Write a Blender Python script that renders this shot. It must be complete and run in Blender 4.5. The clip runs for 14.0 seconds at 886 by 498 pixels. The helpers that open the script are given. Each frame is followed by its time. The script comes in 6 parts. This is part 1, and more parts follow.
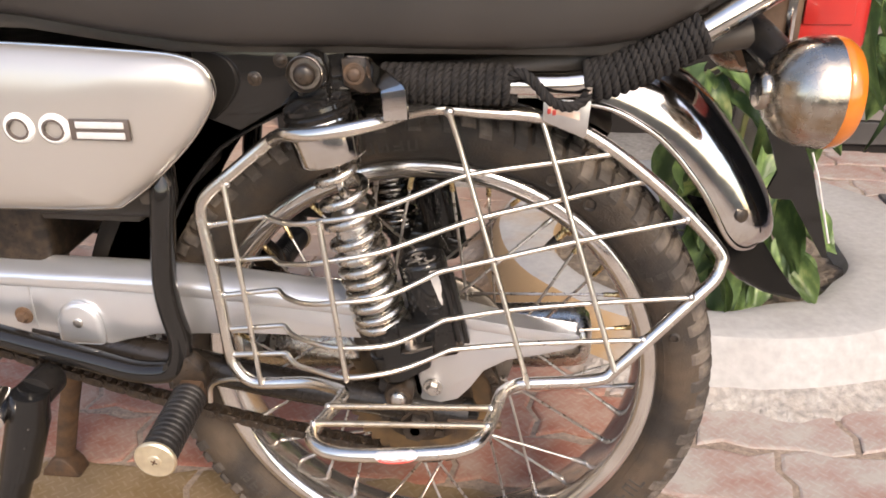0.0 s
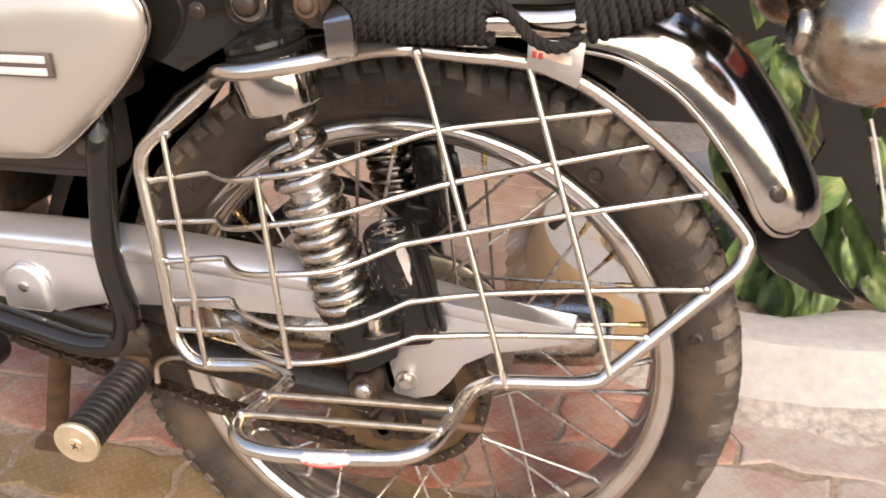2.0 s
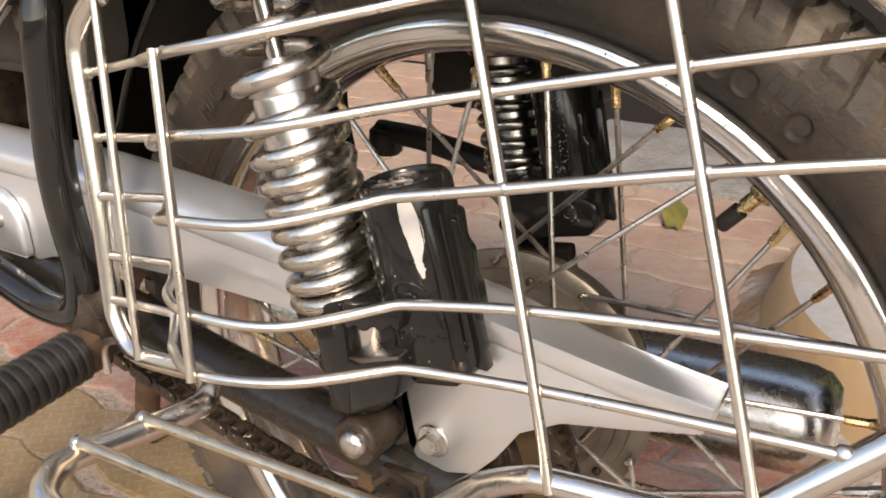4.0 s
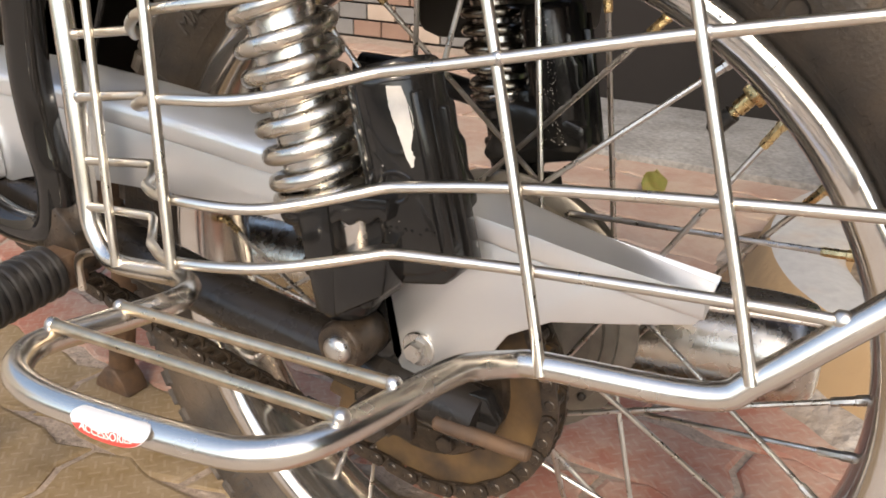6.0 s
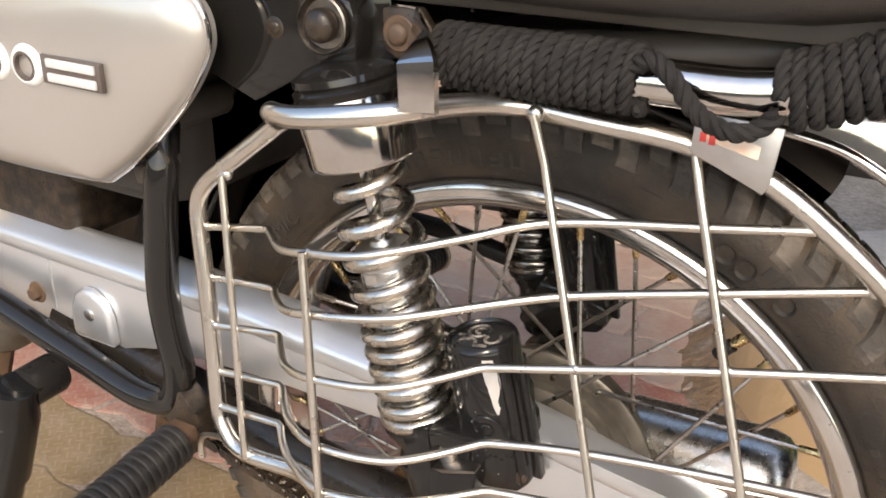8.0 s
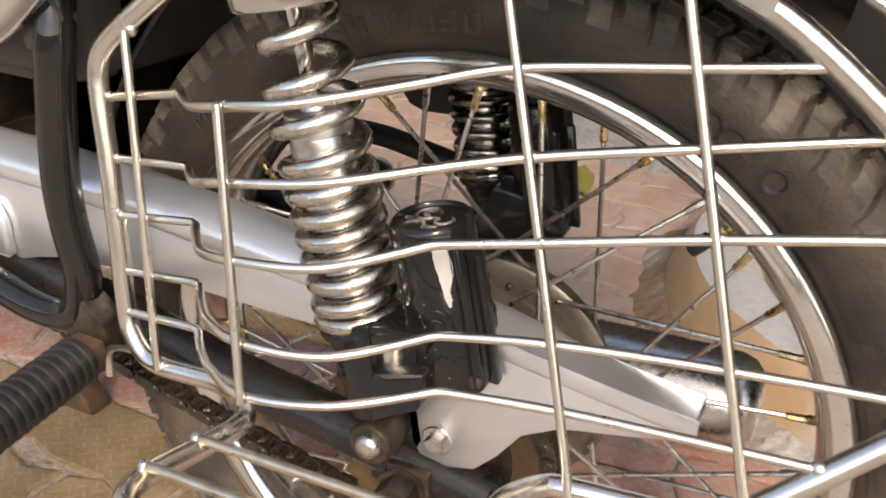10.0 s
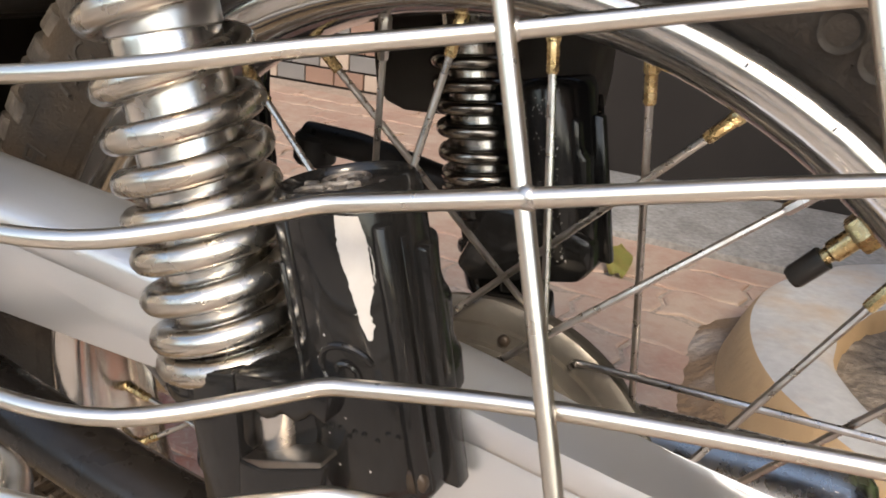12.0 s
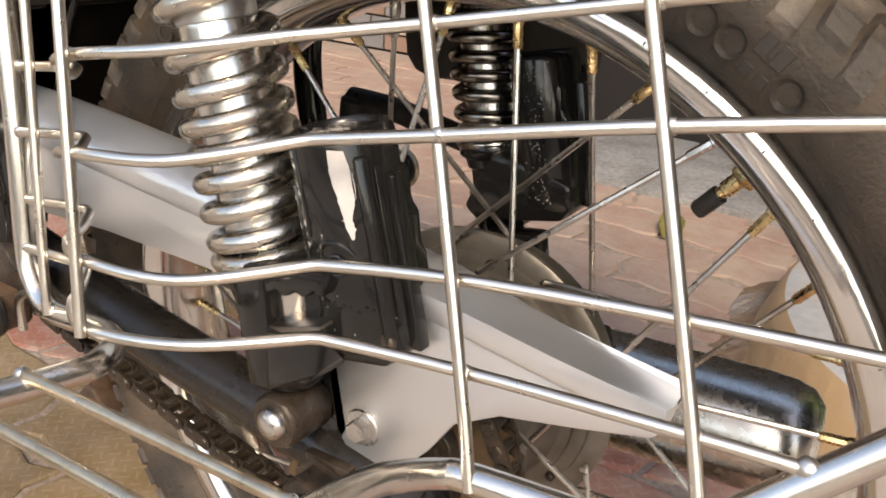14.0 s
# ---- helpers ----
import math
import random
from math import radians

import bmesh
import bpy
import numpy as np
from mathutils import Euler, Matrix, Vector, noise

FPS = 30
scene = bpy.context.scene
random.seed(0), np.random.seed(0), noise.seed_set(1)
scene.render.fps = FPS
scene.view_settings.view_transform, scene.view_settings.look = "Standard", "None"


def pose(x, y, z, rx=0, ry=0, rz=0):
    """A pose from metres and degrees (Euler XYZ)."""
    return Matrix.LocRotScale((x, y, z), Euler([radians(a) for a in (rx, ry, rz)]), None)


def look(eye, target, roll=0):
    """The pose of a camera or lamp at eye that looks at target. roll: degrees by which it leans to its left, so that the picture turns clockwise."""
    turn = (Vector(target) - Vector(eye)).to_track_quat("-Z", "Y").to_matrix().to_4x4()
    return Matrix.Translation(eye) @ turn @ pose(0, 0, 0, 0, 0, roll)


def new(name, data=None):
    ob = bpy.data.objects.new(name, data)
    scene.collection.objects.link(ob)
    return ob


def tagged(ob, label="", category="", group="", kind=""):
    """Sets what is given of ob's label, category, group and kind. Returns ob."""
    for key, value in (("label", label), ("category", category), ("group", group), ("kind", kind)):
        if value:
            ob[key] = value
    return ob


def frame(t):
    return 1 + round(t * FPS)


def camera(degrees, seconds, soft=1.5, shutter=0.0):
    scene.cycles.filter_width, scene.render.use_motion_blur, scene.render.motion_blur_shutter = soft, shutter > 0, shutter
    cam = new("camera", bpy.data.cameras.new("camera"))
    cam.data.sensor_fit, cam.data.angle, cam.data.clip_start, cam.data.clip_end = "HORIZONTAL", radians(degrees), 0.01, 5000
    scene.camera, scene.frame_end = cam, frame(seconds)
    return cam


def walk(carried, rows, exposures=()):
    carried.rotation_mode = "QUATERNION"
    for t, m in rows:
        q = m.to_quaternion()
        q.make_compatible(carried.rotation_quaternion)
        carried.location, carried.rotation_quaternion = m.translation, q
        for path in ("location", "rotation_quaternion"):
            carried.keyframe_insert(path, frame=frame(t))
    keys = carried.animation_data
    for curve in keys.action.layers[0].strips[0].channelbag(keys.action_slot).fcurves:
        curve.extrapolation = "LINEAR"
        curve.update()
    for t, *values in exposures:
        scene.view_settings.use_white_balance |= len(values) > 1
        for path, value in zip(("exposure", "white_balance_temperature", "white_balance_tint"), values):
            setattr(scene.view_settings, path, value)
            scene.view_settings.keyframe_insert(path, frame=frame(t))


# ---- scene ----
cam = camera(55.04, 14.0, soft=1.7, shutter=0.2)
PATH = [
    (0, look((0.1041, -0.8167, 0.8411), (-0.0928, 0.9855, -0.0036), -0.48)),
    (0.5, look((0.1135, -0.8022, 0.8161), (-0.0824, 0.9937, -0.0419), -0.63)),
    (1, look((0.1317, -0.7928, 0.8150), (-0.0989, 0.9973, -0.0465), -1.09)),
    (1.5, look((0.1435, -0.7720, 0.7960), (-0.1045, 1.0118, -0.0739), -0.87)),
    (2, look((0.1792, -0.7075, 0.7751), (-0.2058, 1.0594, -0.0793), -0.48)),
    (2.2, look((0.1800, -0.6619, 0.7559), (-0.3210, 1.0749, -0.0999), -0.60)),
    (4.3, look((0.2270, -0.4222, 0.6150), (-0.7561, 1.1397, -0.1558), -0.50)),
    (4.5, look((0.2284, -0.4229, 0.6095), (-0.7496, 1.1398, -0.1659), -0.60)),
    (5, look((0.2210, -0.4246, 0.6022), (-0.7527, 1.1455, -0.1637), -0.43)),
    (5.5, look((0.2178, -0.4370, 0.5904), (-0.7243, 1.1407, -0.1992), -0.15)),
    (6, look((0.2215, -0.4376, 0.5806), (-0.7032, 1.1484, -0.2129), 0.70)),
    (6.5, look((0.2183, -0.4446, 0.5946), (-0.6964, 1.1425, -0.2083), 1.08)),
    (7, look((0.2069, -0.4692, 0.6563), (-0.7027, 1.1241, -0.1400), 1.43)),
    (7.2, look((0.1968, -0.4772, 0.6818), (-0.7095, 1.1168, -0.1167), 1.40)),
    (8.25, look((0.1871, -0.5261, 0.7683), (-0.6190, 1.0898, -0.0915), 1.98)),
    (9.3, look((0.2014, -0.5469, 0.7547), (-0.5040, 1.0828, -0.1653), 2.56)),
    (9.5, look((0.2051, -0.5484, 0.7302), (-0.4937, 1.0788, -0.1994), 2.30)),
    (10, look((0.1703, -0.4791, 0.6842), (-0.5348, 1.1641, -0.2116), 3.74)),
    (10.5, look((0.1149, -0.3653, 0.6077), (-0.6217, 1.2867, -0.2458), 5.13)),
    (11, look((0.1057, -0.3015, 0.5851), (-0.7054, 1.3509, -0.1969), 4.23)),
    (11.5, look((0.1278, -0.3099, 0.5670), (-0.7246, 1.3626, -0.1231), 3.03)),
    (12, look((0.1406, -0.3191, 0.5723), (-0.6934, 1.3639, -0.1146), 4.46)),
    (12.5, look((0.2031, -0.3345, 0.5730), (-0.7421, 1.2838, -0.1253), 3.07)),
    (13, look((0.2075, -0.3537, 0.5861), (-0.7635, 1.2378, -0.1378), 3.41)),
    (13.5, look((0.2215, -0.3721, 0.5936), (-0.7338, 1.1979, -0.1954), 4.16)),
    (14, look((0.2270, -0.3819, 0.5939), (-0.7563, 1.1814, -0.1735), 3.53)),
]
walk(cam, PATH, [(0, 1.00, 7500, 16), (2, 1.03, 8000, 18), (5, 1.01, 7550, 11), (7, 1.00, 7450, 11), (9.5, 1.05, 7150, 11), (10, 0.94, 7550, 13), (11, 0.94, 7100, 8), (12, 0.94, 7300, 11), (13, 1.00, 7650, 13), (14, 1.00, 7600, 12)])

# ---- light ----
world = bpy.data.worlds.new("world")
scene.world = world
world.use_nodes = True
_wn = world.node_tree
_sky = _wn.nodes.new("ShaderNodeTexSky")
_sky.sky_type = "NISHITA"
_sky.sun_disc = False
_sky.air_density, _sky.dust_density = 1.0, 1.3
_sky.sun_elevation, _sky.sun_rotation = radians(39), radians(153)
_wn.links.new(_sky.outputs[0], _wn.nodes["Background"].inputs[0])
_wn.nodes["Background"].inputs[1].default_value = 0.215
_sun = new("sun", bpy.data.lights.new("sun", "SUN"))
_sun.data.energy, _sun.data.angle, _sun.data.color = 1.6, radians(14), (1.0, 0.93, 0.82)
_sun.matrix_world = look((1.5, -3.0, 2.75), (0, 0, 0))


# ---- materials ----
def material(name, base, rough=0.5, metal=0.0, other=None, scale=20.0, mix=0.5, bump=0.0, bump_scale=200.0,
             rough_var=0.0, coat=0.0, spec=0.5, contrast=0.2, relief=0.002, grain=0.0):
    """A surface with a second colour in patches, fine relief and uneven gloss."""
    m = bpy.data.materials.new(name)
    m.use_nodes = True
    nt = m.node_tree
    b = nt.nodes["Principled BSDF"]
    b.inputs["Metallic"].default_value = metal
    b.inputs["Roughness"].default_value = rough
    b.inputs["Coat Weight"].default_value = coat
    b.inputs["Specular IOR Level"].default_value = spec
    b.inputs["Base Color"].default_value = (*base, 1)
    co = nt.nodes.new("ShaderNodeTexCoord")
    n1 = nt.nodes.new("ShaderNodeTexNoise")
    n1.inputs["Scale"].default_value, n1.inputs["Detail"].default_value = scale, 6.0
    nt.links.new(co.outputs["Object"], n1.inputs["Vector"])
    if other is not None:
        ramp = nt.nodes.new("ShaderNodeValToRGB")
        ramp.color_ramp.elements[0].position = max(0.0, mix - contrast)
        ramp.color_ramp.elements[1].position = min(1.0, mix + contrast)
        ramp.color_ramp.elements[0].color = (*base, 1)
        ramp.color_ramp.elements[1].color = (*other, 1)
        nt.links.new(n1.outputs["Fac"], ramp.inputs["Fac"])
        nt.links.new(ramp.outputs["Color"], b.inputs["Base Color"])
    if rough_var:
        n2 = nt.nodes.new("ShaderNodeTexNoise")
        n2.inputs["Scale"].default_value, n2.inputs["Detail"].default_value = scale * 2.7, 4.0
        nt.links.new(co.outputs["Object"], n2.inputs["Vector"])
        mr = nt.nodes.new("ShaderNodeMapRange")
        mr.inputs["From Min"].default_value, mr.inputs["From Max"].default_value = 0.3, 0.7
        mr.inputs["To Min"].default_value, mr.inputs["To Max"].default_value = max(0.02, rough - rough_var), min(1.0, rough + rough_var)
        nt.links.new(n2.outputs["Fac"], mr.inputs["Value"])
        nt.links.new(mr.outputs["Result"], b.inputs["Roughness"])
    if bump:
        n3 = nt.nodes.new("ShaderNodeTexNoise")
        n3.inputs["Scale"].default_value, n3.inputs["Detail"].default_value = bump_scale, 5.0
        nt.links.new(co.outputs["Object"], n3.inputs["Vector"])
        bp = nt.nodes.new("ShaderNodeBump")
        bp.inputs["Strength"].default_value, bp.inputs["Distance"].default_value = bump, relief
        nt.links.new(n3.outputs["Fac"], bp.inputs["Height"])
        nt.links.new(bp.outputs["Normal"], b.inputs["Normal"])
    if grain and other is not None:
        n4 = nt.nodes.new("ShaderNodeTexNoise")
        n4.inputs["Scale"].default_value, n4.inputs["Detail"].default_value = bump_scale * 1.7, 7.0
        nt.links.new(co.outputs["Object"], n4.inputs["Vector"])
        g = nt.nodes.new("ShaderNodeMapRange")
        for k, v in zip(("From Min", "From Max", "To Min", "To Max"), (0.3, 0.7, 1 - grain, 1 + grain)):
            g.inputs[k].default_value = v
        nt.links.new(n4.outputs["Fac"], g.inputs["Value"])
        mul = nt.nodes.new("ShaderNodeVectorMath")
        mul.operation = "SCALE"
        nt.links.new(b.inputs["Base Color"].links[0].from_socket, mul.inputs[0])
        nt.links.new(g.outputs["Result"], mul.inputs["Scale"])
        nt.links.new(mul.outputs["Vector"], b.inputs["Base Color"])
    return m


CHROME = material("chrome", (0.62, 0.597, 0.565), 0.11, 1.0, (0.5, 0.455, 0.4), 45, 0.66, 0.02, 260, 0.05)
RIM = material("dusty chrome", (0.66, 0.63, 0.595), 0.14, 0.93, (0.49, 0.44, 0.39), 22, 0.6, 0.02, 260, 0.06)
PATINA = material("hazed chrome", (0.43, 0.385, 0.33), 0.26, 1.0, (0.3, 0.22, 0.145), 42, 0.6, 0.06, 300, 0.1, contrast=0.1)
# Rougher wire; the paving's golden reflection is put into its base colour.
ROD_TINTED = material("reflection-tinted wire", (0.6, 0.5, 0.37), 0.36, 1.0, (0.4, 0.31, 0.21), 90, 0.56, 0.03, 400, 0.1)
ROD = material("plated wire", (0.69, 0.645, 0.575), 0.29, 1.0, (0.65, 0.59, 0.51), 40, 0.6, 0.0, 400, 0.02, contrast=0.3)
GUARD_TUBE = material("dulled chrome tube", (0.68, 0.64, 0.585), 0.25, 1.0, (0.61, 0.56, 0.49), 30, 0.6, 0.01, 260, 0.03, contrast=0.3)
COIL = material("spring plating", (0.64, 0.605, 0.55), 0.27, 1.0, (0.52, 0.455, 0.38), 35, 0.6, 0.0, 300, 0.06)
# COIL made darker: shade on the far damper is put into the colour.
FARCOIL = material("shaded spring plating", (0.36, 0.34, 0.31), 0.2, 1.0, (0.24, 0.21, 0.18), 35, 0.6, 0.0, 300, 0.06)
SATIN = material("brushed tube", (0.62, 0.61, 0.6), 0.34, 1.0, (0.52, 0.5, 0.475), 60, 0.55, 0.02, 500, 0.06)
DAMPER = material("plated damper tube", (0.64, 0.625, 0.6), 0.24, 1.0, (0.62, 0.59, 0.55), 60, 0.55, 0.02, 500, 0.06)
ZINC = material("zinc", (0.6, 0.58, 0.55), 0.32, 1.0, (0.38, 0.34, 0.3), 60, 0.55, 0.05, 500, 0.1)
SILVER = material("silver paint", (0.69, 0.695, 0.705), 0.34, 0.82, (0.63, 0.632, 0.635), 9, 0.52, 0.03, 900, 0.05, coat=0.1, contrast=0.3)
PANEL = material("panel paint", (0.485, 0.455, 0.42), 0.3, 0.6, (0.455, 0.425, 0.39), 3, 0.5, 0.0, 1200, 0.02, coat=0.4, contrast=0.45)
GLOSS = material("gloss black", (0.012, 0.011, 0.0102), 0.06, 0.0, (0.013, 0.0115, 0.01), 38, 0.62, 0.01, 180, 0.03, spec=0.42)
MATT = material("matt black", (0.05, 0.043, 0.037), 0.5, 0.0, (0.048, 0.037, 0.028), 14, 0.56, 0.08, 400, 0.12, spec=0.35)
CAST = material("painted casting", (0.0105, 0.01, 0.0096), 0.15, 0.0, (0.17, 0.155, 0.14), 190, 0.76, 0.05, 160, 0.07, spec=0.42, contrast=0.03)
DUSTY = material("dusty black paint", (0.0105, 0.0092, 0.0082), 0.28, 0.0, (0.03, 0.0235, 0.0185), 16, 0.58, 0.1, 300, 0.12, spec=0.35)
SCUFF = material("scuffed bare metal", (0.5, 0.475, 0.45), 0.55, 0.25, (0.46, 0.43, 0.4), 150, 0.55, 0.1, 500)
SCUFFEDGE = material("worn paint edge", (0.05, 0.045, 0.042), 0.3, 0.0, (0.24, 0.21, 0.18), 160, 0.52, 0.1, 300, contrast=0.08)
TYRE = material("dusty tyre", (0.027, 0.0215, 0.0168), 0.72, 0.0, (0.08, 0.055, 0.035), 17, 0.54, 0.5, 420, 0.12, contrast=0.14)
DARKWALL = material("dark rubber", (0.026, 0.022, 0.0185), 0.65, 0.0, (0.05, 0.04, 0.031), 60, 0.5, 0.2, 600, 0.1)
TREAD = material("worn tread", (0.052, 0.043, 0.036), 0.75, 0.0, (0.15, 0.122, 0.098), 34, 0.55, 0.6, 350, 0.1, contrast=0.1)
RUBBER = material("black rubber", (0.015, 0.0142, 0.0138), 0.36, 0.0, (0.026, 0.022, 0.019), 60, 0.6, 0.1, 400, 0.1, spec=0.28)
VINYL = material("seat vinyl", (0.023, 0.0192, 0.0168), 0.42, 0.0, (0.033, 0.027, 0.023), 7, 0.55, 0.25, 1400, 0.06, spec=0.4)
ROPE = material("black rope", (0.0155, 0.0142, 0.0138), 0.85, 0.0, (0.029, 0.026, 0.024), 90, 0.55, 0.3, 900, spec=0.2)
WORNSTEEL = material("worn dark steel", (0.3, 0.27, 0.235), 0.38, 1.0, (0.16, 0.13, 0.11), 70, 0.52, 0.06, 400, 0.1)
BRASS = material("brass plating", (0.66, 0.52, 0.28), 0.28, 1.0, (0.42, 0.28, 0.13), 170, 0.55, 0.05, 600, 0.12)
GOLD = material("yellow zinc", (0.8, 0.71, 0.52), 0.45, 0.9, (0.6, 0.5, 0.34), 70, 0.58, 0.03, 500, 0.1)
RUST = material("rusted steel", (0.075, 0.05, 0.036), 0.62, 0.3, (0.16, 0.09, 0.048), 45, 0.52, 0.2, 300, 0.1)
OCHRE = material("grimy sprocket", (0.16, 0.095, 0.04), 0.6, 0.4, (0.05, 0.034, 0.024), 40, 0.5, 0.15, 300, 0.1)
GREASE = material("greasy steel", (0.018, 0.014, 0.011), 0.38, 0.25, (0.075, 0.05, 0.032), 90, 0.58, 0.2, 400, 0.12)
ALLOY = material("cast alloy", (0.2, 0.18, 0.152), 0.42, 0.7, (0.11, 0.094, 0.077), 40, 0.55, 0.12, 300, 0.1)
REDLENS = material("red lens", (0.45, 0.028, 0.022), 0.28, 0.0, (0.36, 0.02, 0.018), 30, 0.55, coat=0.5)
AMBER = material("amber lens", (0.58, 0.17, 0.02), 0.25, 0.0, (0.46, 0.12, 0.015), 40, 0.55, coat=0.5)
WHITEINK = material("white enamel", (0.78, 0.77, 0.74), 0.35, 0.0, (0.7, 0.69, 0.66), 60, 0.55)
REDINK = material("red ink", (0.6, 0.06, 0.045), 0.45)
STICKER = material("sticker film", (0.72, 0.7, 0.68), 0.35, 0.3, (0.6, 0.58, 0.56), 80, 0.55)
DARKINK = material("dark enamel", (0.09, 0.07, 0.06), 0.35)
PEACH = material("faded orange print", (0.72, 0.5, 0.36), 0.5, 0.0, (0.66, 0.6, 0.54), 200, 0.55)


def stained(m, west, bias, stain):
    """Adds rusty water stains that grow from the eastern to the western side of the planter."""
    nt = m.node_tree
    b = nt.nodes["Principled BSDF"]
    coat = b.inputs["Base Color"].links[0].from_socket
    geo = nt.nodes.new("ShaderNodeNewGeometry")
    sep = nt.nodes.new("ShaderNodeSeparateXYZ")
    nt.links.new(geo.outputs["Position"], sep.inputs[0])
    side = nt.nodes.new("ShaderNodeMapRange")
    for k, v in zip(("From Min", "From Max", "To Min", "To Max"), (0.45, west, -0.45, bias)):
        side.inputs[k].default_value = v
    nt.links.new(sep.outputs["X"], side.inputs["Value"])
    n = nt.nodes.new("ShaderNodeTexNoise")
    n.inputs["Scale"].default_value, n.inputs["Detail"].default_value = 9.0, 8.0
    nt.links.new(geo.outputs["Position"], n.inputs["Vector"])
    add = nt.nodes.new("ShaderNodeMath")
    add.operation = "ADD"
    nt.links.new(side.outputs["Result"], add.inputs[0])
    nt.links.new(n.outputs["Fac"], add.inputs[1])
    r = nt.nodes.new("ShaderNodeValToRGB")
    r.color_ramp.elements[0].position, r.color_ramp.elements[0].color = 0.42, (0, 0, 0, 1)
    r.color_ramp.elements[1].position, r.color_ramp.elements[1].color = 0.82, (1, 1, 1, 1)
    nt.links.new(add.outputs[0], r.inputs["Fac"])
    mix = nt.nodes.new("ShaderNodeMix")
    mix.data_type = "RGBA"
    mix.inputs[7].default_value = (*stain, 1)
    nt.links.new(r.outputs["Color"], mix.inputs[0])
    nt.links.new(coat, mix.inputs[6])
    nt.links.new(mix.outputs[2], b.inputs["Base Color"])
    return m


WHITEWASH = stained(material("whitewashed cement", (0.42, 0.415, 0.405), 0.9, 0.0, (0.36, 0.35, 0.335), 7.0, 0.56, 0.45, 34, 0.05, contrast=0.2, relief=0.007, grain=0.1), 0.12, 0.62, (0.42, 0.28, 0.15))
COPING = stained(material("cream cement", (0.405, 0.398, 0.385), 0.9, 0.0, (0.345, 0.332, 0.315), 6.0, 0.56, 0.35, 40, 0.05, contrast=0.16, relief=0.006, grain=0.08), 0.0, 0.08, (0.4, 0.27, 0.15))
SKIRT = stained(material("spread mortar", (0.38, 0.355, 0.325), 0.95, 0.0, (0.315, 0.275, 0.24), 14, 0.52, 1.0, 45, relief=0.012, grain=0.25), 0.05, 0.3, (0.2, 0.125, 0.07))
SOIL = material("dry soil", (0.12, 0.095, 0.072), 0.95, 0.0, (0.22, 0.18, 0.14), 25, 0.5, 1.0, 50, relief=0.012, grain=0.35)
BARK = material("rough bark", (0.19, 0.15, 0.11), 0.9, 0.0, (0.33, 0.29, 0.23), 18, 0.52, 0.9, 70)
STALK = material("green stalk", (0.16, 0.2, 0.06), 0.5, 0.0, (0.22, 0.2, 0.09), 40, 0.5)
CEMENT = material("grey cement", (0.27, 0.258, 0.24), 0.92, 0.0, (0.17, 0.158, 0.145), 9, 0.52, 0.8, 60, relief=0.006, grain=0.25)
MORTAR = material("sandy joint", (0.27, 0.205, 0.16), 0.95, 0.0, (0.34, 0.27, 0.215), 9, 0.5, 0.9, 80, relief=0.006, grain=0.25)
CREAM = material("cream limewash", (0.6, 0.54, 0.45), 0.9, 0.0, (0.5, 0.44, 0.36), 2.0, 0.55, 0.3, 40)
# Near-black: shade on the upper house walls is put into the colour.
DIMWALL = material("dark and shaded wall", (0.024, 0.021, 0.0195), 0.85, 0.0, (0.0145, 0.013, 0.0122), 2.0, 0.55, 0.3, 40, spec=0.12)
IRON = material("cast iron", (0.12, 0.12, 0.12), 0.6, 0.5, (0.2, 0.19, 0.18), 50, 0.5, 0.2, 200)


def leaf_material():
    m = bpy.data.materials.new("variegated leaf")
    m.use_nodes = True
    nt = m.node_tree
    b = nt.nodes["Principled BSDF"]
    co = nt.nodes.new("ShaderNodeTexCoord")
    mp = nt.nodes.new("ShaderNodeMapping")
    mp.inputs["Scale"].default_value = (30, 14, 12)
    info = nt.nodes.new("ShaderNodeObjectInfo")
    add = nt.nodes.new("ShaderNodeVectorMath")
    nt.links.new(co.outputs["Object"], mp.inputs["Vector"])
    nt.links.new(mp.outputs["Vector"], add.inputs[0])
    nt.links.new(info.outputs["Random"], add.inputs[1])
    n = nt.nodes.new("ShaderNodeTexNoise")
    n.inputs["Scale"].default_value, n.inputs["Detail"].default_value = 1.5, 5
    nt.links.new(add.outputs["Vector"], n.inputs["Vector"])
    r = nt.nodes.new("ShaderNodeValToRGB")
    r.color_ramp.elements[0].position, r.color_ramp.elements[0].color = 0.45, (0.105, 0.175, 0.065, 1)
    r.color_ramp.elements[1].position, r.color_ramp.elements[1].color = 0.72, (0.48, 0.52, 0.22, 1)
    e = r.color_ramp.elements.new(0.58)
    e.color = (0.21, 0.32, 0.11, 1)
    nt.links.new(n.outputs["Fac"], r.inputs["Fac"])
    nt.links.new(r.outputs["Color"], b.inputs["Base Color"])
    b.inputs["Roughness"].default_value = 0.38
    b.inputs["Transmission Weight"].default_value = 0.0
    return m


LEAF = leaf_material()
DRYLEAF = material("yellowing leaf", (0.24, 0.26, 0.06), 0.6, 0.0, (0.33, 0.25, 0.08), 60, 0.5)


